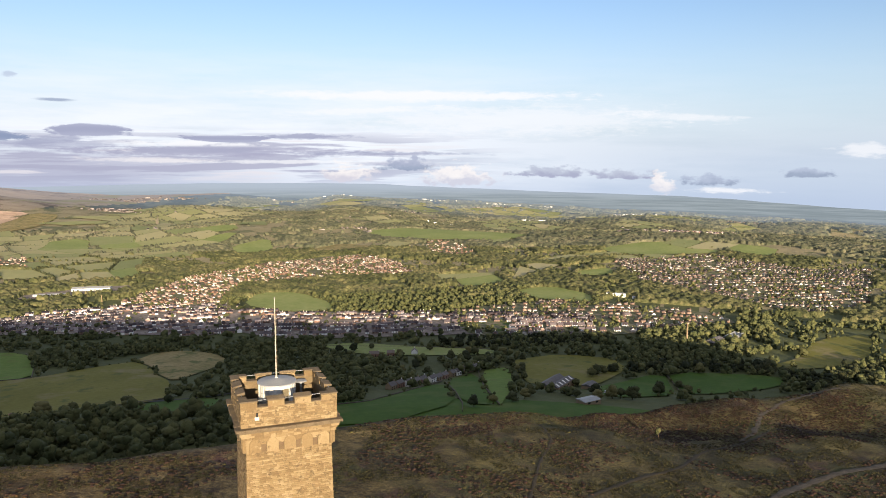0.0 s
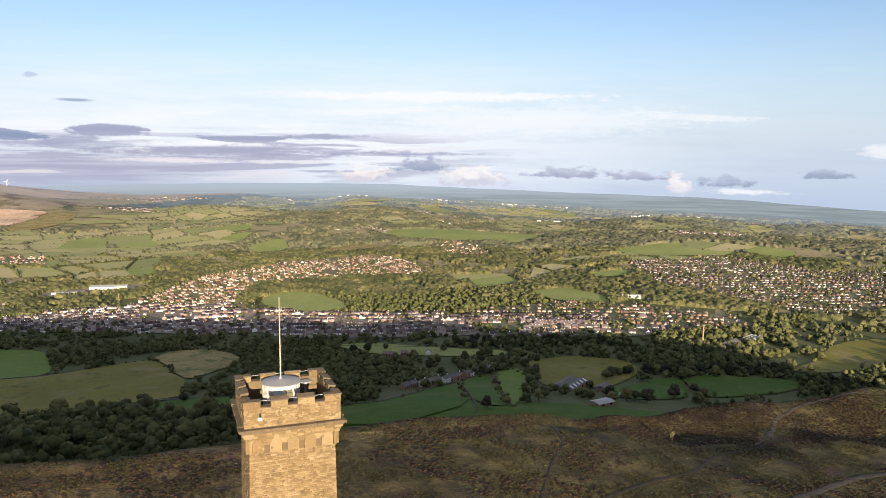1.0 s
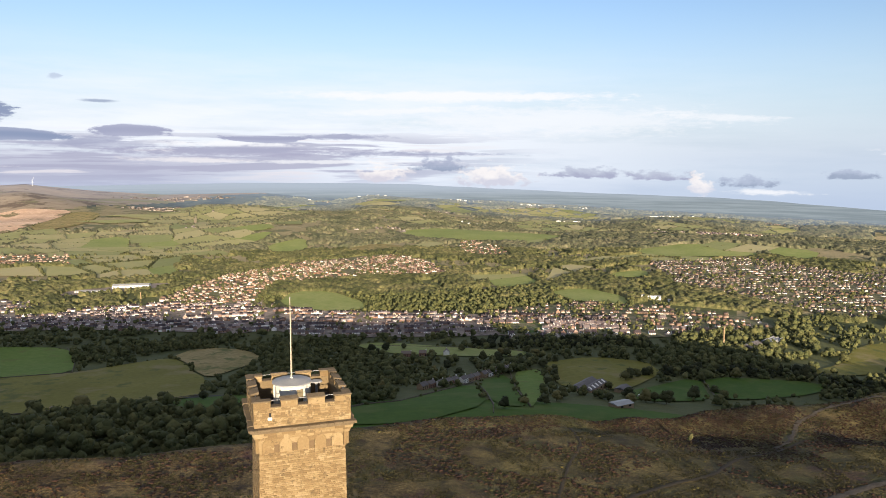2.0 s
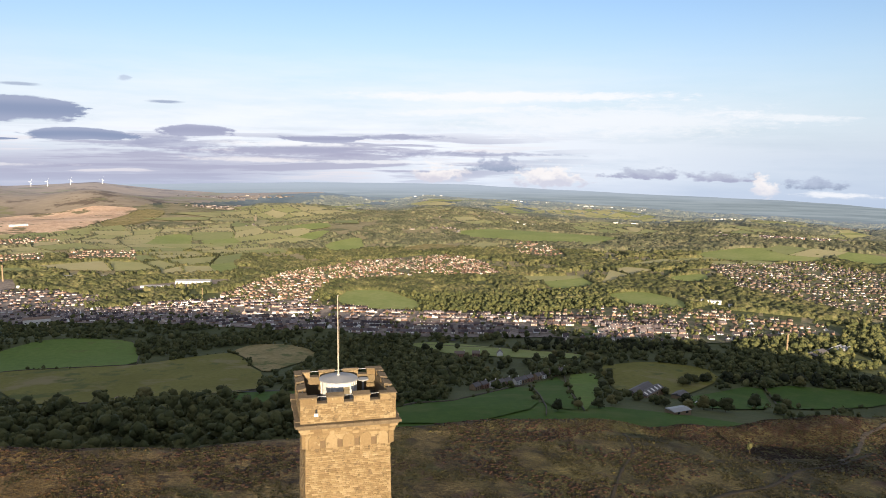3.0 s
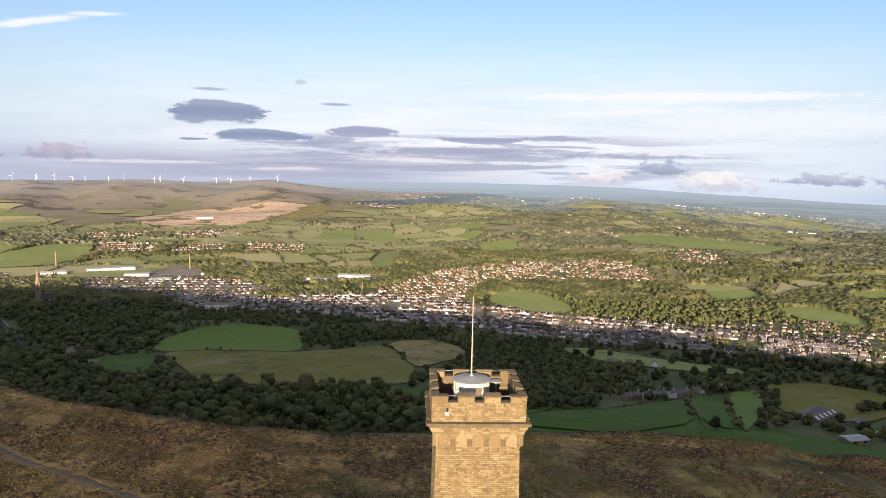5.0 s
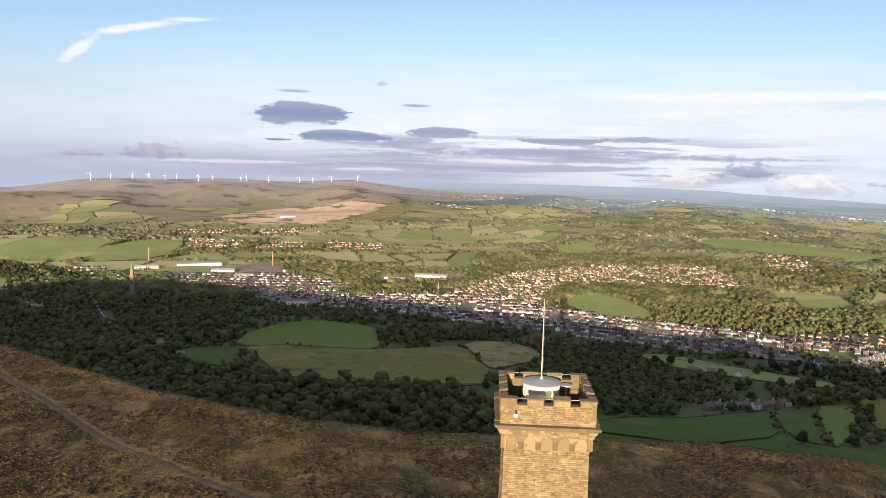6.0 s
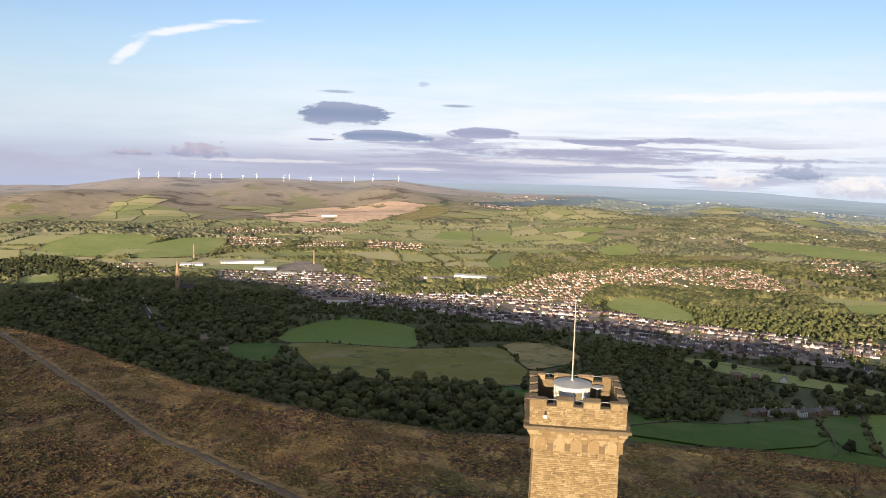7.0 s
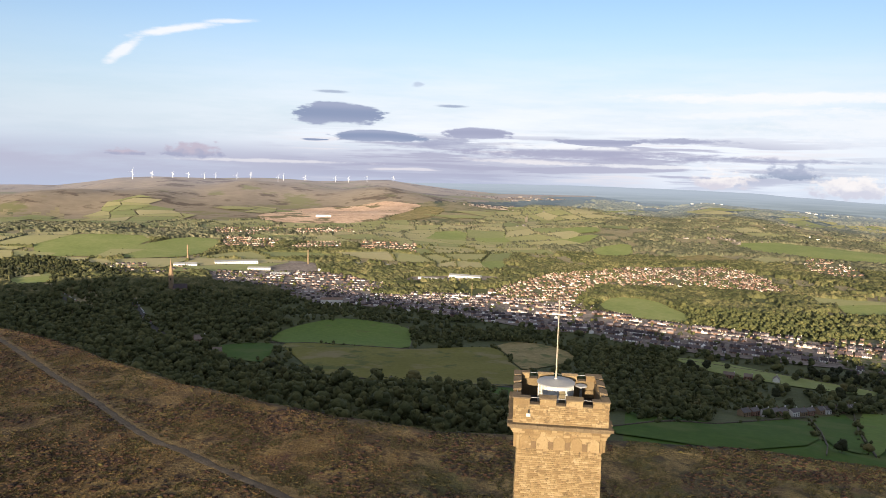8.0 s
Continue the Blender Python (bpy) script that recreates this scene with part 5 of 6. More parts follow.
def build_towns():
    rng = np.random.default_rng(61)
    plan = [(TOWNS[0], -0.10, 27, [0, 1, 1], 0.93, 0.1), (TOWNS[1], -0.30, 26, [0, 0, 1, 3], 0.92, 0.05), (TOWNS[2], 0.25, 21, [1, 2, 2, 3], 0.82, 0.6), (TOWNS[3], 0.1, 30, [1, 2], 0.9, 0.1), (TOWNS[4], 0.15, 23, [0, 1, 3], 0.75, 0.2),
            (TOWNS[5], 0.2, 34, [1, 2, 3], 0.8, 0.2), (TOWNS[6], 0.2, 32, [1, 2, 3], 0.5, 0.2), (TOWNS[7], -0.5, 22, [1, 2, 2, 3], 0.72, 0.7), (TOWNS[8], -0.42, 29, [0, 1, 1, 2, 3], 0.7, 0.2), (TOWNS[9], 0.2, 24, [2, 2, 1], 0.6, 0.9), (TOWNS[10], 0.5, 40, [1, 2, 3], 0.7, 0.3), (TOWNS[11], -0.5, 50, [2, 3, 4], 0.5, 0.4), (TOWNS[12], 0.6, 34, [1, 2, 3], 0.75, 0.2), (TOWNS[13], 0.0, 36, [1, 2, 3], 0.7, 0.2)]
    laid = [rows_of(ring, turn, gap, rng, kinds, fill, bend) for ring, turn, gap, kinds, fill, bend in plan]
    everything = np.concatenate([np.c_[h, np.full(len(h), n)] for n, h in enumerate(laid)])
    for f in FIELDS:
        everything = everything[~inside(everything[:, 0], everything[:, 1], f)]
    far = np.hypot(everything[:, 0] - CX, everything[:, 1] - CY)
    everything = everything[np.argsort(far)]
    near, rest = everything[:250], everything[250:]
    # the nearest as single houses
    first = []
    for w, d, e, r in KINDS:
        house = thing("terraced_house" if w < 8 else "house", "stone terraced house with a slate roof and chimney" if w < 8 else "detached stone house with a slate roof", "house", group="houses of the town")
        add_house_parts(house, w, d, e, r)
        first.append(house)
    used = set()
    for x, y, turn, kind, _ in near:
        m = pose(x, y, float(land(x, y)) + 0.2, 0, 0, math.degrees(turn))
        k = int(kind)
        if k in used:
            copy_thing(first[k], m)
        else:
            first[k].matrix_basis = m
            used.add(k)
    for k, house in enumerate(first):
        if k not in used:
            house.matrix_basis = pose(560 + 30 * k, 900, float(land(560 + 30 * k, 900)))
    templates = [arrays(house_template(*k)) for k in KINDS]
    for town in range(len(plan)):
        sel = rest[rest[:, 4] == town]
        if not len(sel):
            continue
        place = np.stack([sel[:, 0], sel[:, 1], land(sel[:, 0], sel[:, 1]) + 0.2], -1)
        one = rng.uniform(0.9, 1.1, len(sel)) * (1.0 if town < 2 else 0.82)
        v, t, k = strewn(templates, sel[:, 3].astype(int), place, one, one, sel[:, 2])
        red = town in (2, 8)
        me = mesh_from("town_houses", v, t, [(M["estate_brick"] if town in (2, 3, 5, 9, 10, 12, 13) else M["brick_wall"]) if town > 0 else M["stone_wall"], M["estate_tile"] if town in (2, 3, 5, 9, 10, 12, 13) else M["clay"] if town in (8,) else M["grey_tile"] if town in (7,) else M["slate"]], k)
        tagged(new("town_houses", me), "brick houses of a sunlit estate" if red else "rows of stone houses with slate roofs", "houses", kind="stuff")


def split_template(bm, keep):
    out = bm.copy()
    bmesh.ops.delete(out, geom=[f for f in out.faces if f.material_index != keep], context="FACES")
    for f in out.faces:
        f.material_index = 0
    return out


def add_house_parts(house, w, d, e, r, wall=None, roof=None):
    bm = house_template(w, d, e, r, False)
    part("wall", split_template(bm, 0), wall or M["stone_wall_thing"], house)
    part("roof", split_template(bm, 1), roof or M["slate_thing"], house)
    bm.free()
    part("chimney", add_box(bmesh.new(), w / 2 - 0.9, w / 2 - 0.1, -0.35, 0.35, e + 0.4, r + 1.1), wall or M["stone_wall_thing"], house)
    n = max(1, int(w / 2.8))
    pane = None
    for s in (-1, 1):
        for i in range(n):
            for z in (0.4, 1.9):
                x = -w / 2 + w * (i + 0.5) / n
                if pane is None:
                    pane = mesh_of("window", add_box(bmesh.new(), -0.55, 0.55, -0.05, 0.05, 0, 1.05), M["dark_glass"])
                ob = new("window", pane)
                ob.parent, ob.matrix_basis = house, pose(x, s * (d / 2 + 0.02), z)


build_towns()

# ---- single buildings ----


def lone_house(x, y, turn, size, label, wall="church_stone", roof="cottage_roof"):
    house = thing("house", label, "house", (x, y, float(land(x, y)) + 0.3), turn)
    add_house_parts(house, *size, M[wall], M[roof])


lone_house(171, 628, 60, (8.5, 6.5, 4, 7.0), "white-gabled house beside dark trees", "white_wall")
lone_house(274, 752, 70, (8, 7, 4, 7.4), "house with a white gable by the lane", "white_wall")
lone_house(228, 764, -15, (12, 7, 4.2, 6.6), "long brick house among trees", "brick_wall")
lone_house(247, 760, -15, (9, 7, 4.2, 6.6), "brick house among trees", "brick_wall")
lone_house(-381, 767, 30, (13, 9, 7, 11.5), "large brick house at the wood's edge", "brick_wall")
lone_house(-330, 700, 20, (10, 8, 5, 8), "stone cottage half hidden by trees")
for n in range(8):
    s = n / 7
    lone_house(180 + 70 * s, 545 + 50 * s + 3 * math.sin(n * 2.1), 34, (8.6, 6.6, 3.9 + 0.5 * (n % 2), 6.4), "stone terraced cottage above the meadow", ("church_stone", "white_wall", "brick_wall")[n * 2 % 3], "dark_slate")
for n in range(7):
    s = n / 6
    lone_house(262 + 46 * s, 606 + 30 * s, 32, (7.0, 6.6, 4.2, 6.6), "stone terraced house with a slate roof above the meadow", ("church_stone", "white_wall", "church_stone", "brick_wall")[n % 4], "dark_slate")


def shed(name, x, y, turn, length, depth, eaves, ridge, label, wall, roof, bays=1, lights=0):
    """A big shed with one or more ridges along its length."""
    if math.hypot(x, y) > 1000:
        length, depth, eaves, ridge = length * 0.78, depth * 0.7, eaves * 0.75, ridge * 0.75
    ob = thing(name, label, "building", (x, y, float(land(x, y))), turn)
    bm = add_box(bmesh.new(), -length / 2, length / 2, -depth / 2, depth / 2, -4, eaves)
    part("wall", bm, M[wall], ob)
    for b in range(bays):
        y0, y1 = -depth / 2 + depth * b / bays, -depth / 2 + depth * (b + 1) / bays
        bm = bmesh.new()
        prof = [(y0 - 0.2, eaves), (y1 + 0.2, eaves), ((y0 + y1) / 2, ridge)]
        a = [bm.verts.new((-length / 2 - 0.4, yy, zz)) for yy, zz in prof]
        c = [bm.verts.new((length / 2 + 0.4, yy, zz)) for yy, zz in prof]
        bm.faces.new(a), bm.faces.new(c[::-1])
        for n in range(3):
            bm.faces.new((a[n], c[n], c[(n + 1) % 3], a[(n + 1) % 3]))
        bmesh.ops.recalc_face_normals(bm, faces=bm.faces[:])
        part("roof", bm, M[roof], ob)
    for n in range(lights):
        x0 = -length / 2 + length * (n + 0.5) / lights
        slope = math.degrees(math.atan2(ridge - eaves, depth / bays / 2))
        bm = add_box(bmesh.new(), -length / lights * 0.18, length / lights * 0.18, -depth / bays * 0.2, depth / bays * 0.2, 0.02, 0.12)
        q = part("roof_light", bm, M["white_wall"], ob)
        q.matrix_basis = pose(x0, -depth / 2 + depth / bays / 4, (eaves + ridge) / 2, slope)
    n = max(2, int(length / 7))
    for i in range(n):
        bm = add_box(bmesh.new(), -1.2, 1.2, -0.06, 0.06, 0, 1.5)
        q = part("window", bm, M["dark_glass"], ob)
        q.matrix_basis = pose(-length / 2 + length * (i + 0.5) / n, -depth / 2 - 0.03, eaves * 0.45)
    return ob


shed("barn", 326, 512, 35, 34, 20, 5, 7.5, "farm barn with a grey sheet roof and pale roof lights", "church_stone", "dark_slate", 2, 5)
shed("barn", 352, 498, 35, 14, 10, 4, 6, "small farm outbuilding with a slate roof", "church_stone", "dark_slate")
shed("farm_shed", 303, 424, 10, 16, 11, 3.5, 4.6, "low farm shed with a pale sheet roof", "church_stone", "sheet_roof")
shed("mill", 722, 715, 25, 44, 24, 8, 11, "stone mill with pale blue-grey roofs among tall trees", "field_stone", "lead", 3)
shed("mill", 665, 690, 25, 34, 14, 8, 11, "stone mill building with a slate roof", "field_stone", "dark_slate")
shed("warehouse", -636, 1512, 27, 118, 34, 9, 10.5, "long white warehouse with a pale roof", "white_wall", "sheet_roof", 1)
shed("warehouse", -720, 1440, 20, 60, 30, 7, 9, "pale industrial shed in the valley", "white_wall", "sheet_roof", 2)
shed("warehouse", -560, 1450, 15, 60, 26, 7, 9, "pale industrial shed in the valley", "white_wall", "sheet_roof", 2)
shed("warehouse", -121, 1478, -8, 86, 30, 8, 11, "long white factory shed with a rounded pale roof", "white_wall", "sheet_roof", 1)
shed("warehouse", -190, 1452, -8, 70, 14, 5, 6.5, "low pale shed beside the factory", "white_wall", "sheet_roof", 1)
shed("warehouse", -361, 1598, -5, 140, 9, 5, 6, "very long low pale shed along the railway", "white_wall", "sheet_roof", 1)
shed("warehouse", -420, 1500, 5, 60, 26, 6, 8, "pale industrial shed in the valley", "white_wall", "sheet_roof", 2)
shed("warehouse", -500, 1410, 5, 50, 26, 6, 8, "grey industrial shed in the valley", "stone_wall_thing", "sheet_roof", 2)
shed("school", 783, 1078, -38, 44, 16, 9, 10, "pale flat-roofed school block", "white_wall", "sheet_roof", 1)
shed("school", 812, 1042, -38, 40, 14, 5, 6, "low pale school wing", "white_wall", "sheet_roof", 1)
shed("red_mill", -318, 1135, 12, 46, 18, 13, 17, "dark red brick mill in the town", "brick_wall", "clay", 1)
shed("quarry_works", -740, 2600, 15, 70, 26, 9, 12, "pale works building in the quarry", "white_wall", "sheet_roof", 1)


def church(x, y, turn, h, label, wall):
    ob = thing("church", label, "church", (x, y, float(land(x, y))), turn)
    part("tower", add_box(bmesh.new(), -3.9, 3.9, -3.9, 3.9, -3, h * 0.5, 0.1), M[wall], ob)
    bm = add_tube(bmesh.new(), 4.2, 0.15, h * 0.5, h, seg=8)
    part("spire", bm, M[wall], ob, "tall tapering stone spire")
    for sx in (-1, 1):
        for sy in (-1, 1):
            part("pinnacle", add_tube(bmesh.new(), 0.85, 0.05, h * 0.5, h * 0.62, sx * 3.3, sy * 3.3, 6), M[wall], ob)
    bm = house_template(24, 13, 8, 15, False)
    for v in bm.verts:
        v.co.x += 15
    part("nave", split_template(bm, 0), M[wall], ob)
    part("roof", split_template(bm, 1), M["slate_thing"], ob)
    bm.free()
    for z in (h * 0.36,):
        part("belfry_window", add_box(bmesh.new(), -0.9, 0.9, -4.0, -3.8, z, z + 4), M["dark_glass"], ob)


church(-615, 1165, 20, 60, "sandstone church with a tall spire rising from trees", "church_stone")


def stack(x, y, h, label):
    ob = thing("mill_chimney", label, "chimney", (x, y, float(land(x, y))))
    part("shaft", add_tube(bmesh.new(), h * 0.055, h * 0.036, -2, h, seg=14), M["church_stone"], ob)
    part("rim", add_tube(bmesh.new(), h * 0.044, h * 0.044, h - 1.5, h + 0.4, seg=14), M["church_stone"], ob)


stack(-486, 1560, 34, "tall brick mill chimney in the valley")
stack(-751, 1516, 36, "tall brick mill chimney beside a works")
stack(-95, 1315, 17, "square-looking pale chimney in the sunlit town")
stack(640, 712, 26, "brick mill chimney among parkland trees")


def hill_tower(x, y):
    ob = thing("hill_tower", "small dark stone tower on a far green ridge", "tower", (x, y, float(land(x, y))))
    part("shaft", add_box(bmesh.new(), -5, 5, -5, 5, -4, 22, 0.3), M["field_stone"], ob)
    part("turret", add_box(bmesh.new(), 1, 5, 1, 5, 22, 29, 0.2), M["field_stone"], ob)


hill_tower(6, 2850)


def wind_turbines():
    first = thing("wind_turbine", "white three-bladed wind turbine on the moor ridge", "wind turbine", group="wind farm")
    part("mast", add_tube(bmesh.new(), 2.2, 1.5, -6, 62, seg=10), M["turbine_white"], first)
    part("nacelle", add_box(bmesh.new(), -1.8, 1.8, -3.5, 5, 60.5, 64, 0.4), M["turbine_white"], first)
    part("hub", add_tube(bmesh.new(), 1.4, 1.4, 61.2, 63.2, 0, -4.2, 10), M["turbine_white"], first)
    for n in range(3):
        bm = bmesh.new()
        q = [bm.verts.new(p) for p in ((-0.7, 0, 1), (0.8, 0, 1), (1.2, 0, 8), (0.3, 0, 36), (-0.2, 0, 36), (-0.5, 0, 8))]
        back = [bm.verts.new((v.co.x, 0.7 * (1 - v.co.z / 45), v.co.z)) for v in q]
        bm.faces.new(q[::-1]), bm.faces.new(back)
        for i in range(6):
            bm.faces.new((q[i], q[(i + 1) % 6], back[(i + 1) % 6], back[i]))
        blade = part("blade", bm, M["turbine_white"], first)
        blade.matrix_basis = pose(0, -4.6, 62.2) @ Matrix.Rotation(radians(25 + 120 * n), 4, "Y")
    rng = np.random.default_rng(71)
    for n, az in enumerate((29.1, 27.8, 26.4, 25.3, 24.2, 23.4, 21.9, 20.9, 18.9, 18.5, 16.9, 14.6, 13.6, 12.2, 10.2)):
        r = (4560, 4640, 4600, 4700, 4620, 4680, 4640, 4720, 4600, 4690, 4650, 4710, 4630, 4700, 4660, 4720)[n]
        x, y = CX - math.sin(radians(az)) * r, CY + math.cos(radians(az)) * r
        m = pose(x, y, float(land(x, y)) - 4, 0, 0, rng.uniform(-30, 30)) @ Matrix.Scale(0.72, 4)
        if n:
            copy_thing(first, m)
        else:
            first.matrix_basis = m


wind_turbines()


def far_specks():
    """Far villages and works, a few metres of wall and roof each, on the plain towards the horizon."""
    rng = np.random.default_rng(81)
    templates = [arrays(house_template(*k)) for k in ((7, 7, 4, 6), (12, 8, 4, 6), (30, 12, 5, 6))]
    got = []
    for _ in range(80):
        az, r = rng.uniform(-54, 14), rng.uniform(2300, 4600)
        if az > 3 and r > 2600:
            continue
        n = rng.integers(5, 34)
        a, d = rng.normal(az, 1.3, n), rng.normal(r, 30, n)
        got.append(np.c_[CX - np.sin(np.radians(a)) * d, CY + np.cos(np.radians(a)) * d])
    p = np.concatenate(got)
    p = p[(np.hypot(*p.T) < 4750) & open_ground(p[:, 0], p[:, 1])]
    place = np.c_[p, land(p[:, 0], p[:, 1]) + 0.5]
    pick = rng.choice([0, 0, 0, 0, 1, 1, 2], len(p))
    one = rng.uniform(0.55, 0.95, len(p))
    v, t, k = strewn(templates, pick, place, one, one, rng.uniform(-0.6, 0.6, len(p)))
    tagged(new("far_villages", mesh_from("far_villages", v, t, [M["far_wall"], M["slate"]], k)), "far villages and pale works on the plain", "houses", kind="stuff")


far_specks()


def far_works():
    """Long pale works in strings along the edge of the plain, and a few lower down."""
    rng = np.random.default_rng(83)
    template = arrays(house_template(46, 16, 7, 9, False))
    got = []
    for az, r, n, spread in ((-18, 4700, 12, 1.4), (-22, 4640, 20, 1.6), (-25.5, 4600, 18, 1.3), (-29, 4520, 10, 1.2), (-34, 4000, 12, 1.3), (-36.5, 3900, 12, 1.2), (-40, 4300, 10, 1.5), (-21, 3050, 8, 1.0), (-46, 4100, 10, 1.5), (-8, 4500, 5, 0.8), (-14, 4750, 8, 1.0), (-30, 3500, 6, 1.2)):
        a, d = rng.normal(az, spread, n), rng.normal(r, 22, n)
        got.append(np.c_[CX - np.sin(np.radians(a)) * d, CY + np.cos(np.radians(a)) * d])
    p = np.concatenate(got)
    place = np.c_[p, land(p[:, 0], p[:, 1]) + 5]
    one = rng.uniform(0.2, 0.6, len(p)) ** 1.3
    v, t, k = strewn([template], np.zeros(len(p), int), place, one, one, rng.uniform(-0.3, 0.3, len(p)))
    tagged(new("far_works", mesh_from("far_works", v, t, [M["white_wall"], M["sheet_roof"]], k)), "long pale works on the far plain", "buildings", kind="stuff")


far_works()


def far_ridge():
    """Self-lit backdrop: the blue plain and the hills on the horizon, haze painted in."""
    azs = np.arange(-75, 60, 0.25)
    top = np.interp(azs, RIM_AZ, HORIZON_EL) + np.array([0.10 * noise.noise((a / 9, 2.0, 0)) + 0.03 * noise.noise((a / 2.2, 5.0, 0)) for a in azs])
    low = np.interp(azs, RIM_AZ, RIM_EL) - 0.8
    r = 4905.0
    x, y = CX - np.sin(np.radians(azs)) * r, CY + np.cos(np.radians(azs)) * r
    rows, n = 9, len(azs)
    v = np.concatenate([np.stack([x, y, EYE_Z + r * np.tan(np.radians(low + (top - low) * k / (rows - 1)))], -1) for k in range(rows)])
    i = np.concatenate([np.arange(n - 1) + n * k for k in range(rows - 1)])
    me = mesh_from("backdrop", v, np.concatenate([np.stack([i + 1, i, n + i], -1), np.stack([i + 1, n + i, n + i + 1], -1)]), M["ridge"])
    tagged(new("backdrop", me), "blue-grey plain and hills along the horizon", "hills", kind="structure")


far_ridge()

# ---- lanes and paths ----


def lane(name, mat, width, label, *line, lift=0.06, rough=0.0):
    """A strip that follows the ground along a line, with ragged edges."""
    rng = np.random.default_rng(len(line) * 7 + int(abs(line[0][0])))
    pts = [Vector((x, y, 0)) for x, y in line]
    dense = []
    for n in range(len(pts) - 1):
        p0, p1, p2, p3 = pts[max(n - 1, 0)], pts[n], pts[n + 1], pts[min(n + 2, len(pts) - 1)]
        steps = max(2, int((p2 - p1).length / (1.5 if width < 4 else 6)))
        for i in range(steps):
            t = i / steps
            dense.append(0.5 * (2 * p1 + (p2 - p0) * t + (2 * p0 - 5 * p1 + 4 * p2 - p3) * t * t + (3 * p1 - p0 - 3 * p2 + p3) * t ** 3))
    dense.append(pts[-1])
    bm = bmesh.new()
    rows = []
    for n, p in enumerate(dense):
        d = (dense[min(n + 1, len(dense) - 1)] - dense[max(n - 1, 0)]).normalized()
        side = Vector((-d.y, d.x, 0))
        row = []
        for s in np.linspace(-1, 1, 5):
            q = p + side * (s * width / 2 * (1 + rng.normal(0, rough) * (abs(s) > 0.9)))
            row.append(bm.verts.new((q.x, q.y, float(land(q.x, q.y)) + lift - (0.05 if abs(s) > 0.9 else 0.0))))
        rows.append(row)
    for a, b in zip(rows, rows[1:]):
        for n in range(4):
            bm.faces.new((a[n], a[n + 1], b[n + 1], b[n]))
    for f in bm.faces:
        f.normal_update()
        if f.normal.z < 0:
            f.normal_flip()
    tagged(new(name, mesh_of(name, bm, M[mat])), label, "path" if width < 4 else "road", kind="structure")


MAIN_PATH = [(-235, 222), (-205, 197), (-181, 177), (-153, 155), (-134, 138), (-111, 119), (-87, 98), (-73, 90), (-63, 84), (-46, 75), (-10, 55), (20, 42)]
TRACK = [(260, 104), (215, 94), (180, 85), (157, 82), (135, 76), (110, 66), (80, 50)]
lane("path_verge", "verge", 3.0, "golden dry grass along the footpath", *[(x + 0.9, y + 1.2) for x, y in MAIN_PATH], lift=0.12, rough=0.8)
lane("moor_path", "dirt", 1.9, "stony brown footpath across the moor", *MAIN_PATH, lift=0.18, rough=0.22)
lane("moor_track", "dirt", 2.3, "worn stony track across the moor", *TRACK, lift=0.16, rough=0.16)
lane("moor_path", "dirt_dark", 1.3, "narrow dark trodden path in rough grass", (175, 122), (152, 115), (137, 110), (119, 98), (102, 93), (81, 83), (60, 70), lift=0.14, rough=0.25)
lane("moor_path", "dirt_dark", 0.8, "narrow dark trodden path in rough grass", (101, 141), (95, 124), (83, 108), (68, 86), (62, 76), lift=0.14, rough=0.3)
lane("moor_path", "dirt", 1.5, "pale worn path over the moor's rim", (161, 120), (170, 124), (179, 131), (189, 139), (205, 146), (217, 148), (236, 147), lift=0.16, rough=0.4)
lane("valley_lane", "road", 6, "grey lane between the fields in the valley", (-230, 640), (-140, 602), (-70, 606), (-28, 597), (14, 590), (60, 600), lift=0.9)
lane("valley_lane", "road", 6, "grey lane running down to the town", (-794, 1109), (-716, 1040), (-660, 1000), lift=0.9)
lane("town_street", "road", 9, "grey street with parked cars between dark trees", (-649, 1097), (-590, 1010), (-523, 916), (-470, 850), lift=0.9)
lane("town_street", "road", 8, "long straight town street", (250, 880), (290, 960), (320, 1040), (345, 1110), lift=0.6)
lane("town_street", "road", 8, "grey main street through the town", (-360, 1170), (-150, 1110), (100, 1070), (330, 985), (600, 860), lift=0.6)

def dry_wall(label, *line):
    """A field wall of stacked stone, its top uneven, that follows the ground."""
    rng = np.random.default_rng(int(abs(line[0][0])) + 3)
    bm = bmesh.new()
    for (xa, ya), (xb, yb) in zip(line, line[1:]):
        n = max(1, int(math.hypot(xb - xa, yb - ya) / 4))
        turn = math.atan2(yb - ya, xb - xa)
        for i in range(n):
            x, y = xa + (xb - xa) * (i + 0.5) / n, ya + (yb - ya) * (i + 0.5) / n
            length = math.hypot(xb - xa, yb - ya) / n
            m = Matrix.Translation((x, y, float(land(x, y)) + 0.95)) @ Matrix.Rotation(turn, 4, "Z") @ Matrix.Diagonal((length * 1.04, 0.7, 1.1 + rng.uniform(-0.25, 0.25), 1))
            bmesh.ops.create_cube(bm, size=1.0, matrix=m)
    tagged(new("field_wall", mesh_of("field_wall", bm, M["field_stone"])), label, "wall", kind="structure")


WALL_LABEL = "dark dry-stone wall between two meadows"
dry_wall(WALL_LABEL, (241, 574), (222, 500), (202, 438), (190, 410))
dry_wall(WALL_LABEL, (482, 558), (455, 510), (428, 464))
dry_wall(WALL_LABEL, (-306, 786), (-283, 775), (-247, 786), (-182, 781), (-130, 783))
dry_wall(WALL_LABEL, (-131, 786), (-138, 860), (-156, 930))
dry_wall(WALL_LABEL, (188, 872), (290, 806), (375, 728))
dry_wall(WALL_LABEL, (45, 420), (110, 472), (141, 477), (239, 574))
dry_wall(WALL_LABEL, (296, 617), (258, 520), (226, 424))
dry_wall(WALL_LABEL, (-4, 604), (-67, 583), (-114, 591), (-159, 596))


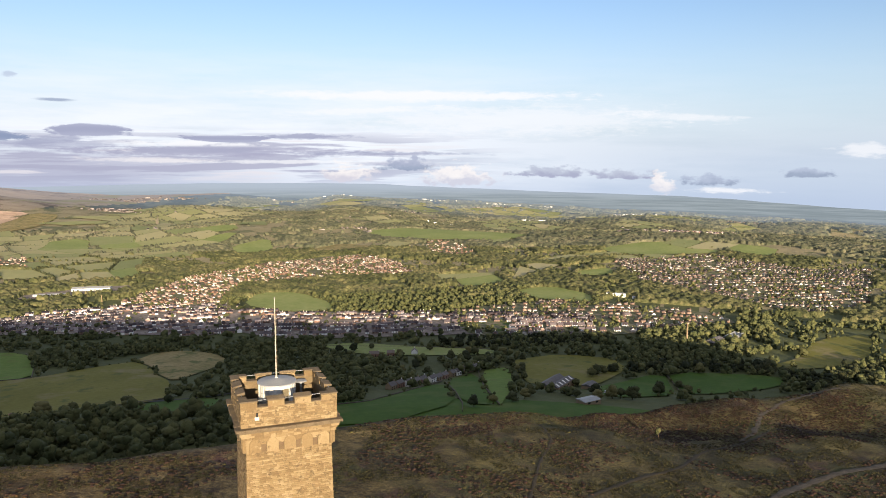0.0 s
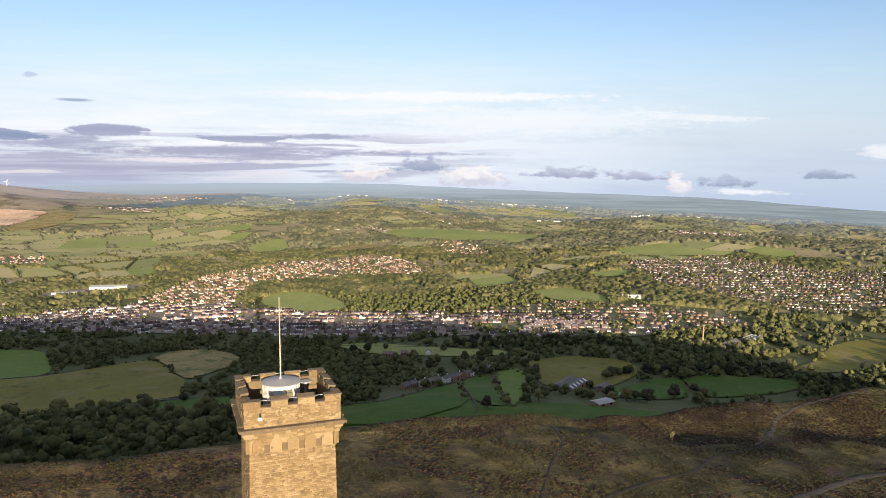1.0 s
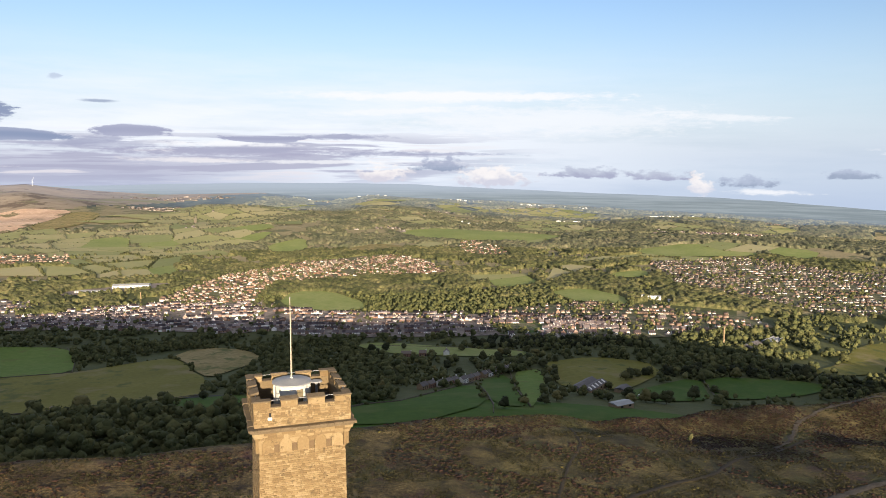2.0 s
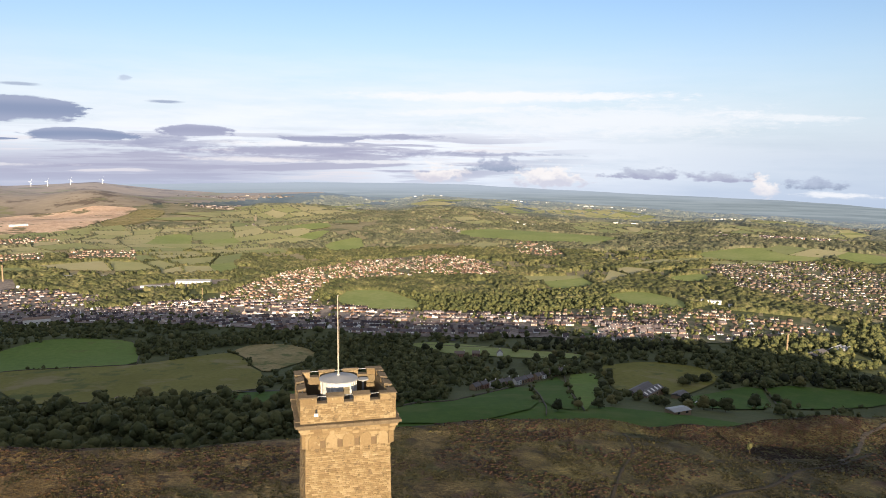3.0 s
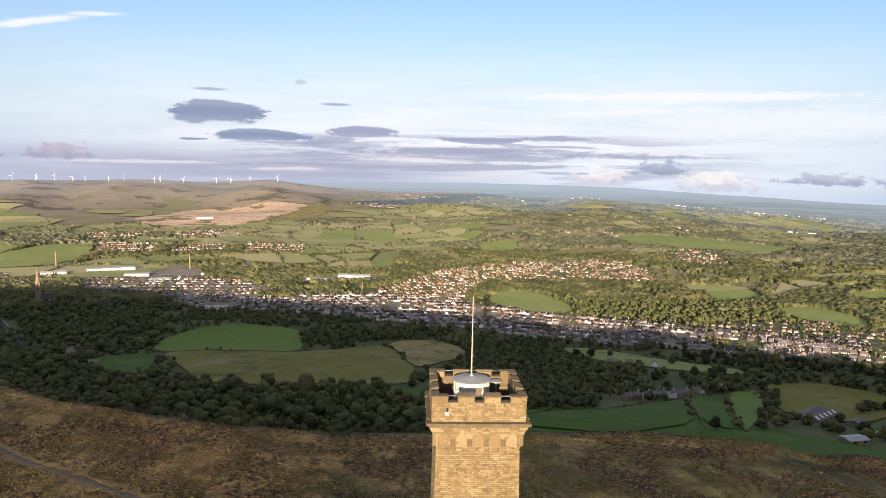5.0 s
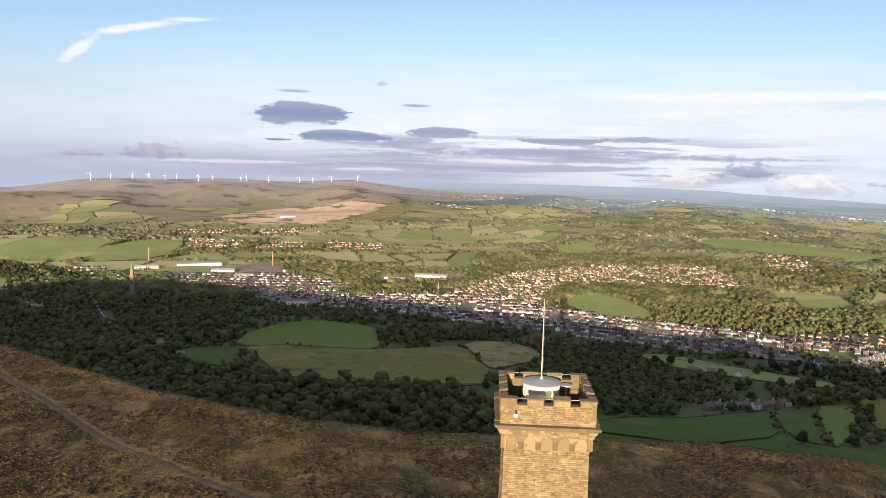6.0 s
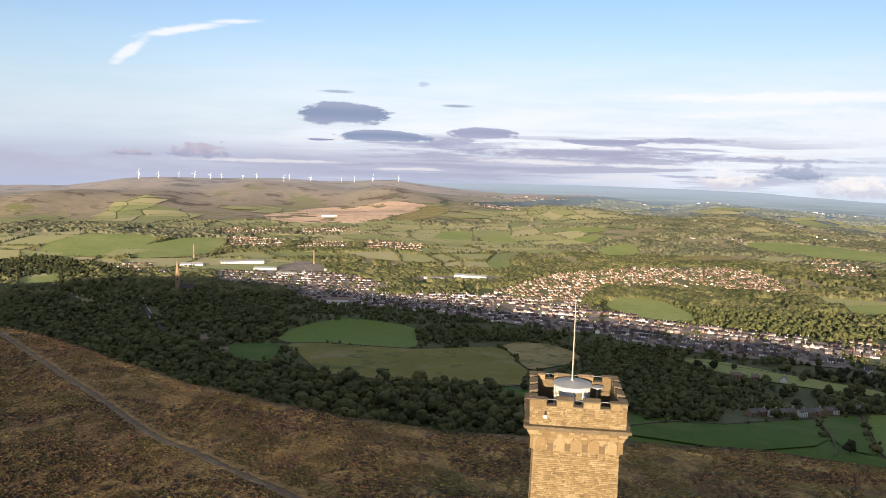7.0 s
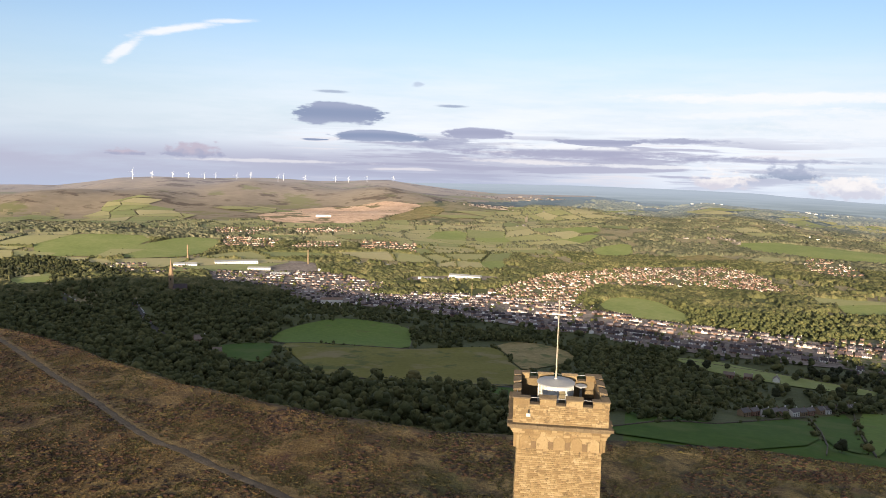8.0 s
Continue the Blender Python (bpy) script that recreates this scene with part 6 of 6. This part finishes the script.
def parked_cars():
    rng = np.random.default_rng(77)
    kinds = []
    for colour, label in (("car_white", "white car parked by the lane"), ("car_dark", "dark car parked by the lane"), ("car_red", "dull red car parked by the lane")):
        car = thing("car", label, "car", group="parked cars")
        bm = add_box(bmesh.new(), -2.1, 2.1, -0.85, 0.85, 0.35, 0.95, 0.12)
        part("body", bm, M[colour], car)
        bm = add_box(bmesh.new(), -1.2, 1.0, -0.75, 0.75, 0.92, 1.45, 0.18)
        part("cabin", bm, M["dark_glass"], car)
        part("roof", add_box(bmesh.new(), -0.95, 0.75, -0.68, 0.68, 1.44, 1.50, 0.02), M[colour], car)
        for x in (-1.35, 1.3):
            for y in (-0.78, 0.78):
                bm = bmesh.new()
                bmesh.ops.create_cone(bm, cap_ends=True, segments=12, radius1=0.33, radius2=0.33, depth=0.22, matrix=Matrix.Translation((x, y, 0.33)) @ Matrix.Rotation(math.pi / 2, 4, "X"))
                part("wheel", bm, M["tyre"], car)
        kinds.append(car)
    spots = [(-649 + 126 * s + o * 0.81, 1097 - 181 * s + o * 0.58, -55) for s in np.linspace(0.05, 0.95, 16) for o in (-3.0, 3.0)]
    spots += [(-794 + 78 * s + 6, 1109 - 69 * s + 6, -40) for s in np.linspace(0.1, 0.9, 10)]
    spots += [(-36, 566, 20), (-30, 562, 60), (250, 612, 30), (-120, 604, 5), (350, 470, 40), (340, 462, 40)]
    for n, (x, y, turn) in enumerate(spots):
        if n > 2 and n < 42 and rng.random() < 0.3:
            continue
        k = n if n < 3 else int(rng.choice([0, 0, 0, 1, 1, 2]))
        m = pose(x, y, float(land(x, y)) + 0.95, 0, 0, turn + rng.normal(0, 3))
        if n < 3:
            kinds[k].matrix_basis = m
        else:
            copy_thing(kinds[k], m)


parked_cars()

# ---- rough growth on the moor ----


def tuft(rng, blades, spread):
    vs, ts = [], []
    for n in range(blades):
        a = rng.uniform(0, 6.28)
        o = np.array([math.cos(a), math.sin(a), 0]) * rng.uniform(0, spread)
        lean = np.array([math.cos(a), math.sin(a), 0]) * rng.uniform(0.1, 0.5)
        side = np.array([-math.sin(a), math.cos(a), 0]) * rng.uniform(0.14, 0.34)
        vs += [o - side, o + side, o + lean + (0, 0, rng.uniform(0.6, 1.1))]
        ts.append((3 * n, 3 * n + 1, 3 * n + 2))
    return np.array(vs), np.array(ts), np.zeros(len(ts), int)


def bush(rng):
    v, t, _ = arrays(lump(rng, 1, 0.5))
    v = v * (1, 1, 0.7)
    v[:, 2] = np.maximum(v[:, 2] + 0.18, -0.15)
    return v, t, np.zeros(len(t), int)


def moor_growth():
    rng = np.random.default_rng(91)
    tufts, bushes = [tuft(rng, 9, 0.5) for _ in range(4)], [bush(rng) for _ in range(5)]

    def strew(name, count, templates, size, up, mat, label, share, scale, shift, where=None):
        az = np.radians(rng.uniform(-60, 48, count))
        r = np.sqrt(rng.uniform(95 ** 2, 400 ** 2, count))
        x, y = CX - np.sin(az) * r, CY + np.cos(az) * r
        ok = (r < np.interp(np.degrees(az), CREST_AZ, CREST_R) + 12) & (np.hypot(x, y) > 6)
        x, y = x[ok], y[ok]
        worth = np.array([noise.noise((a / scale, b / scale, shift)) for a, b in zip(x, y)])
        ok = worth > np.quantile(worth, 1 - share)
        if where is not None:
            ok &= where(x, y)
        for line, half in ((MAIN_PATH, 1.1), (TRACK, 1.7)):
            for (xa, ya), (xb, yb) in zip(line, line[1:]):
                s = np.clip(((x - xa) * (xb - xa) + (y - ya) * (yb - ya)) / ((xb - xa) ** 2 + (yb - ya) ** 2), 0, 1)
                ok &= np.hypot(x - xa - s * (xb - xa), y - ya - s * (yb - ya)) > half
        x, y = x[ok], y[ok]
        s = rng.uniform(*size, len(x))
        v, t, _ = strewn(templates, rng.integers(0, len(templates), len(x)), np.stack([x, y, land(x, y)], -1), s, s * up, rng.uniform(0, 6.28, len(x)))
        tagged(new(name, mesh_from(name, v, t, M[mat])), label, "plants", kind="stuff")

    strew("grass_tussocks", 170000, tufts, (0.3, 0.9), 0.30, "tussock", "dry tawny moor grass tussocks", 0.62, 11, 1.0)
    strew("heather_clumps", 60000, bushes, (0.4, 1.3), 0.5, "heather", "dark brown and purple heather clumps", 0.45, 21, 5.0)
    banks = [[(112, 150), (125, 160), (184, 172), (215, 168), (196, 148), (166, 124), (127, 134)], [(188, 133), (227, 147), (228, 128), (200, 112), (167, 109)], [(60, 132), (98, 150), (98, 141), (64, 126)]]
    strew("bracken", 200000, bushes, (0.35, 0.9), 0.55, "bracken", "rust-brown bracken on the moor's bank", 1.0, 20, 2.0, lambda x, y: inside(x, y, banks[0]) | inside(x, y, banks[1]) | inside(x, y, banks[2]))
    strew("dry_grass", 150000, tufts, (0.25, 0.7), 0.24, "dry_grass", "golden dry grass, also coloured for low sun, on the moor slope", 0.5, 15, 6.0, lambda x, y: x < -25)
    strew("bilberry_bushes", 26000, bushes, (0.3, 0.9), 0.6, "gorse", "low yellow-green bilberry bushes", 0.16, 14, 12.0, lambda x, y: x < -25)
    strew("russet_heather", 70000, bushes, (0.3, 0.8), 0.5, "russet", "russet heather and bilberry on the sunlit slope", 0.45, 18, 15.0, lambda x, y: x < -25)
    strew("gorse_bushes", 2500, bushes, (0.4, 1.2), 0.6, "gorse", "yellow-flecked gorse and bilberry bushes", 0.14, 12, 8.0)


moor_growth()


def young_tree():
    rng = np.random.default_rng(95)
    tree = thing("young_tree", "small lone yellow-green tree on the moor slope", "tree", (139, 132, float(land(139, 132))))
    v, t, _ = crown(rng, 5, 2, 120)
    ob = new("crown", mesh_from("crown", v * (2.2, 2.2, 3.0) + (0, 0, 0.7), t, M["young_leaf"]))
    ob.parent = tree
    part("trunk", add_tube(bmesh.new(), 0.12, 0.07, -0.3, 2.2, seg=6), M["bark"], tree)


young_tree()

# ---- pieces of the tower's walls ----
lay_blocks(tower)
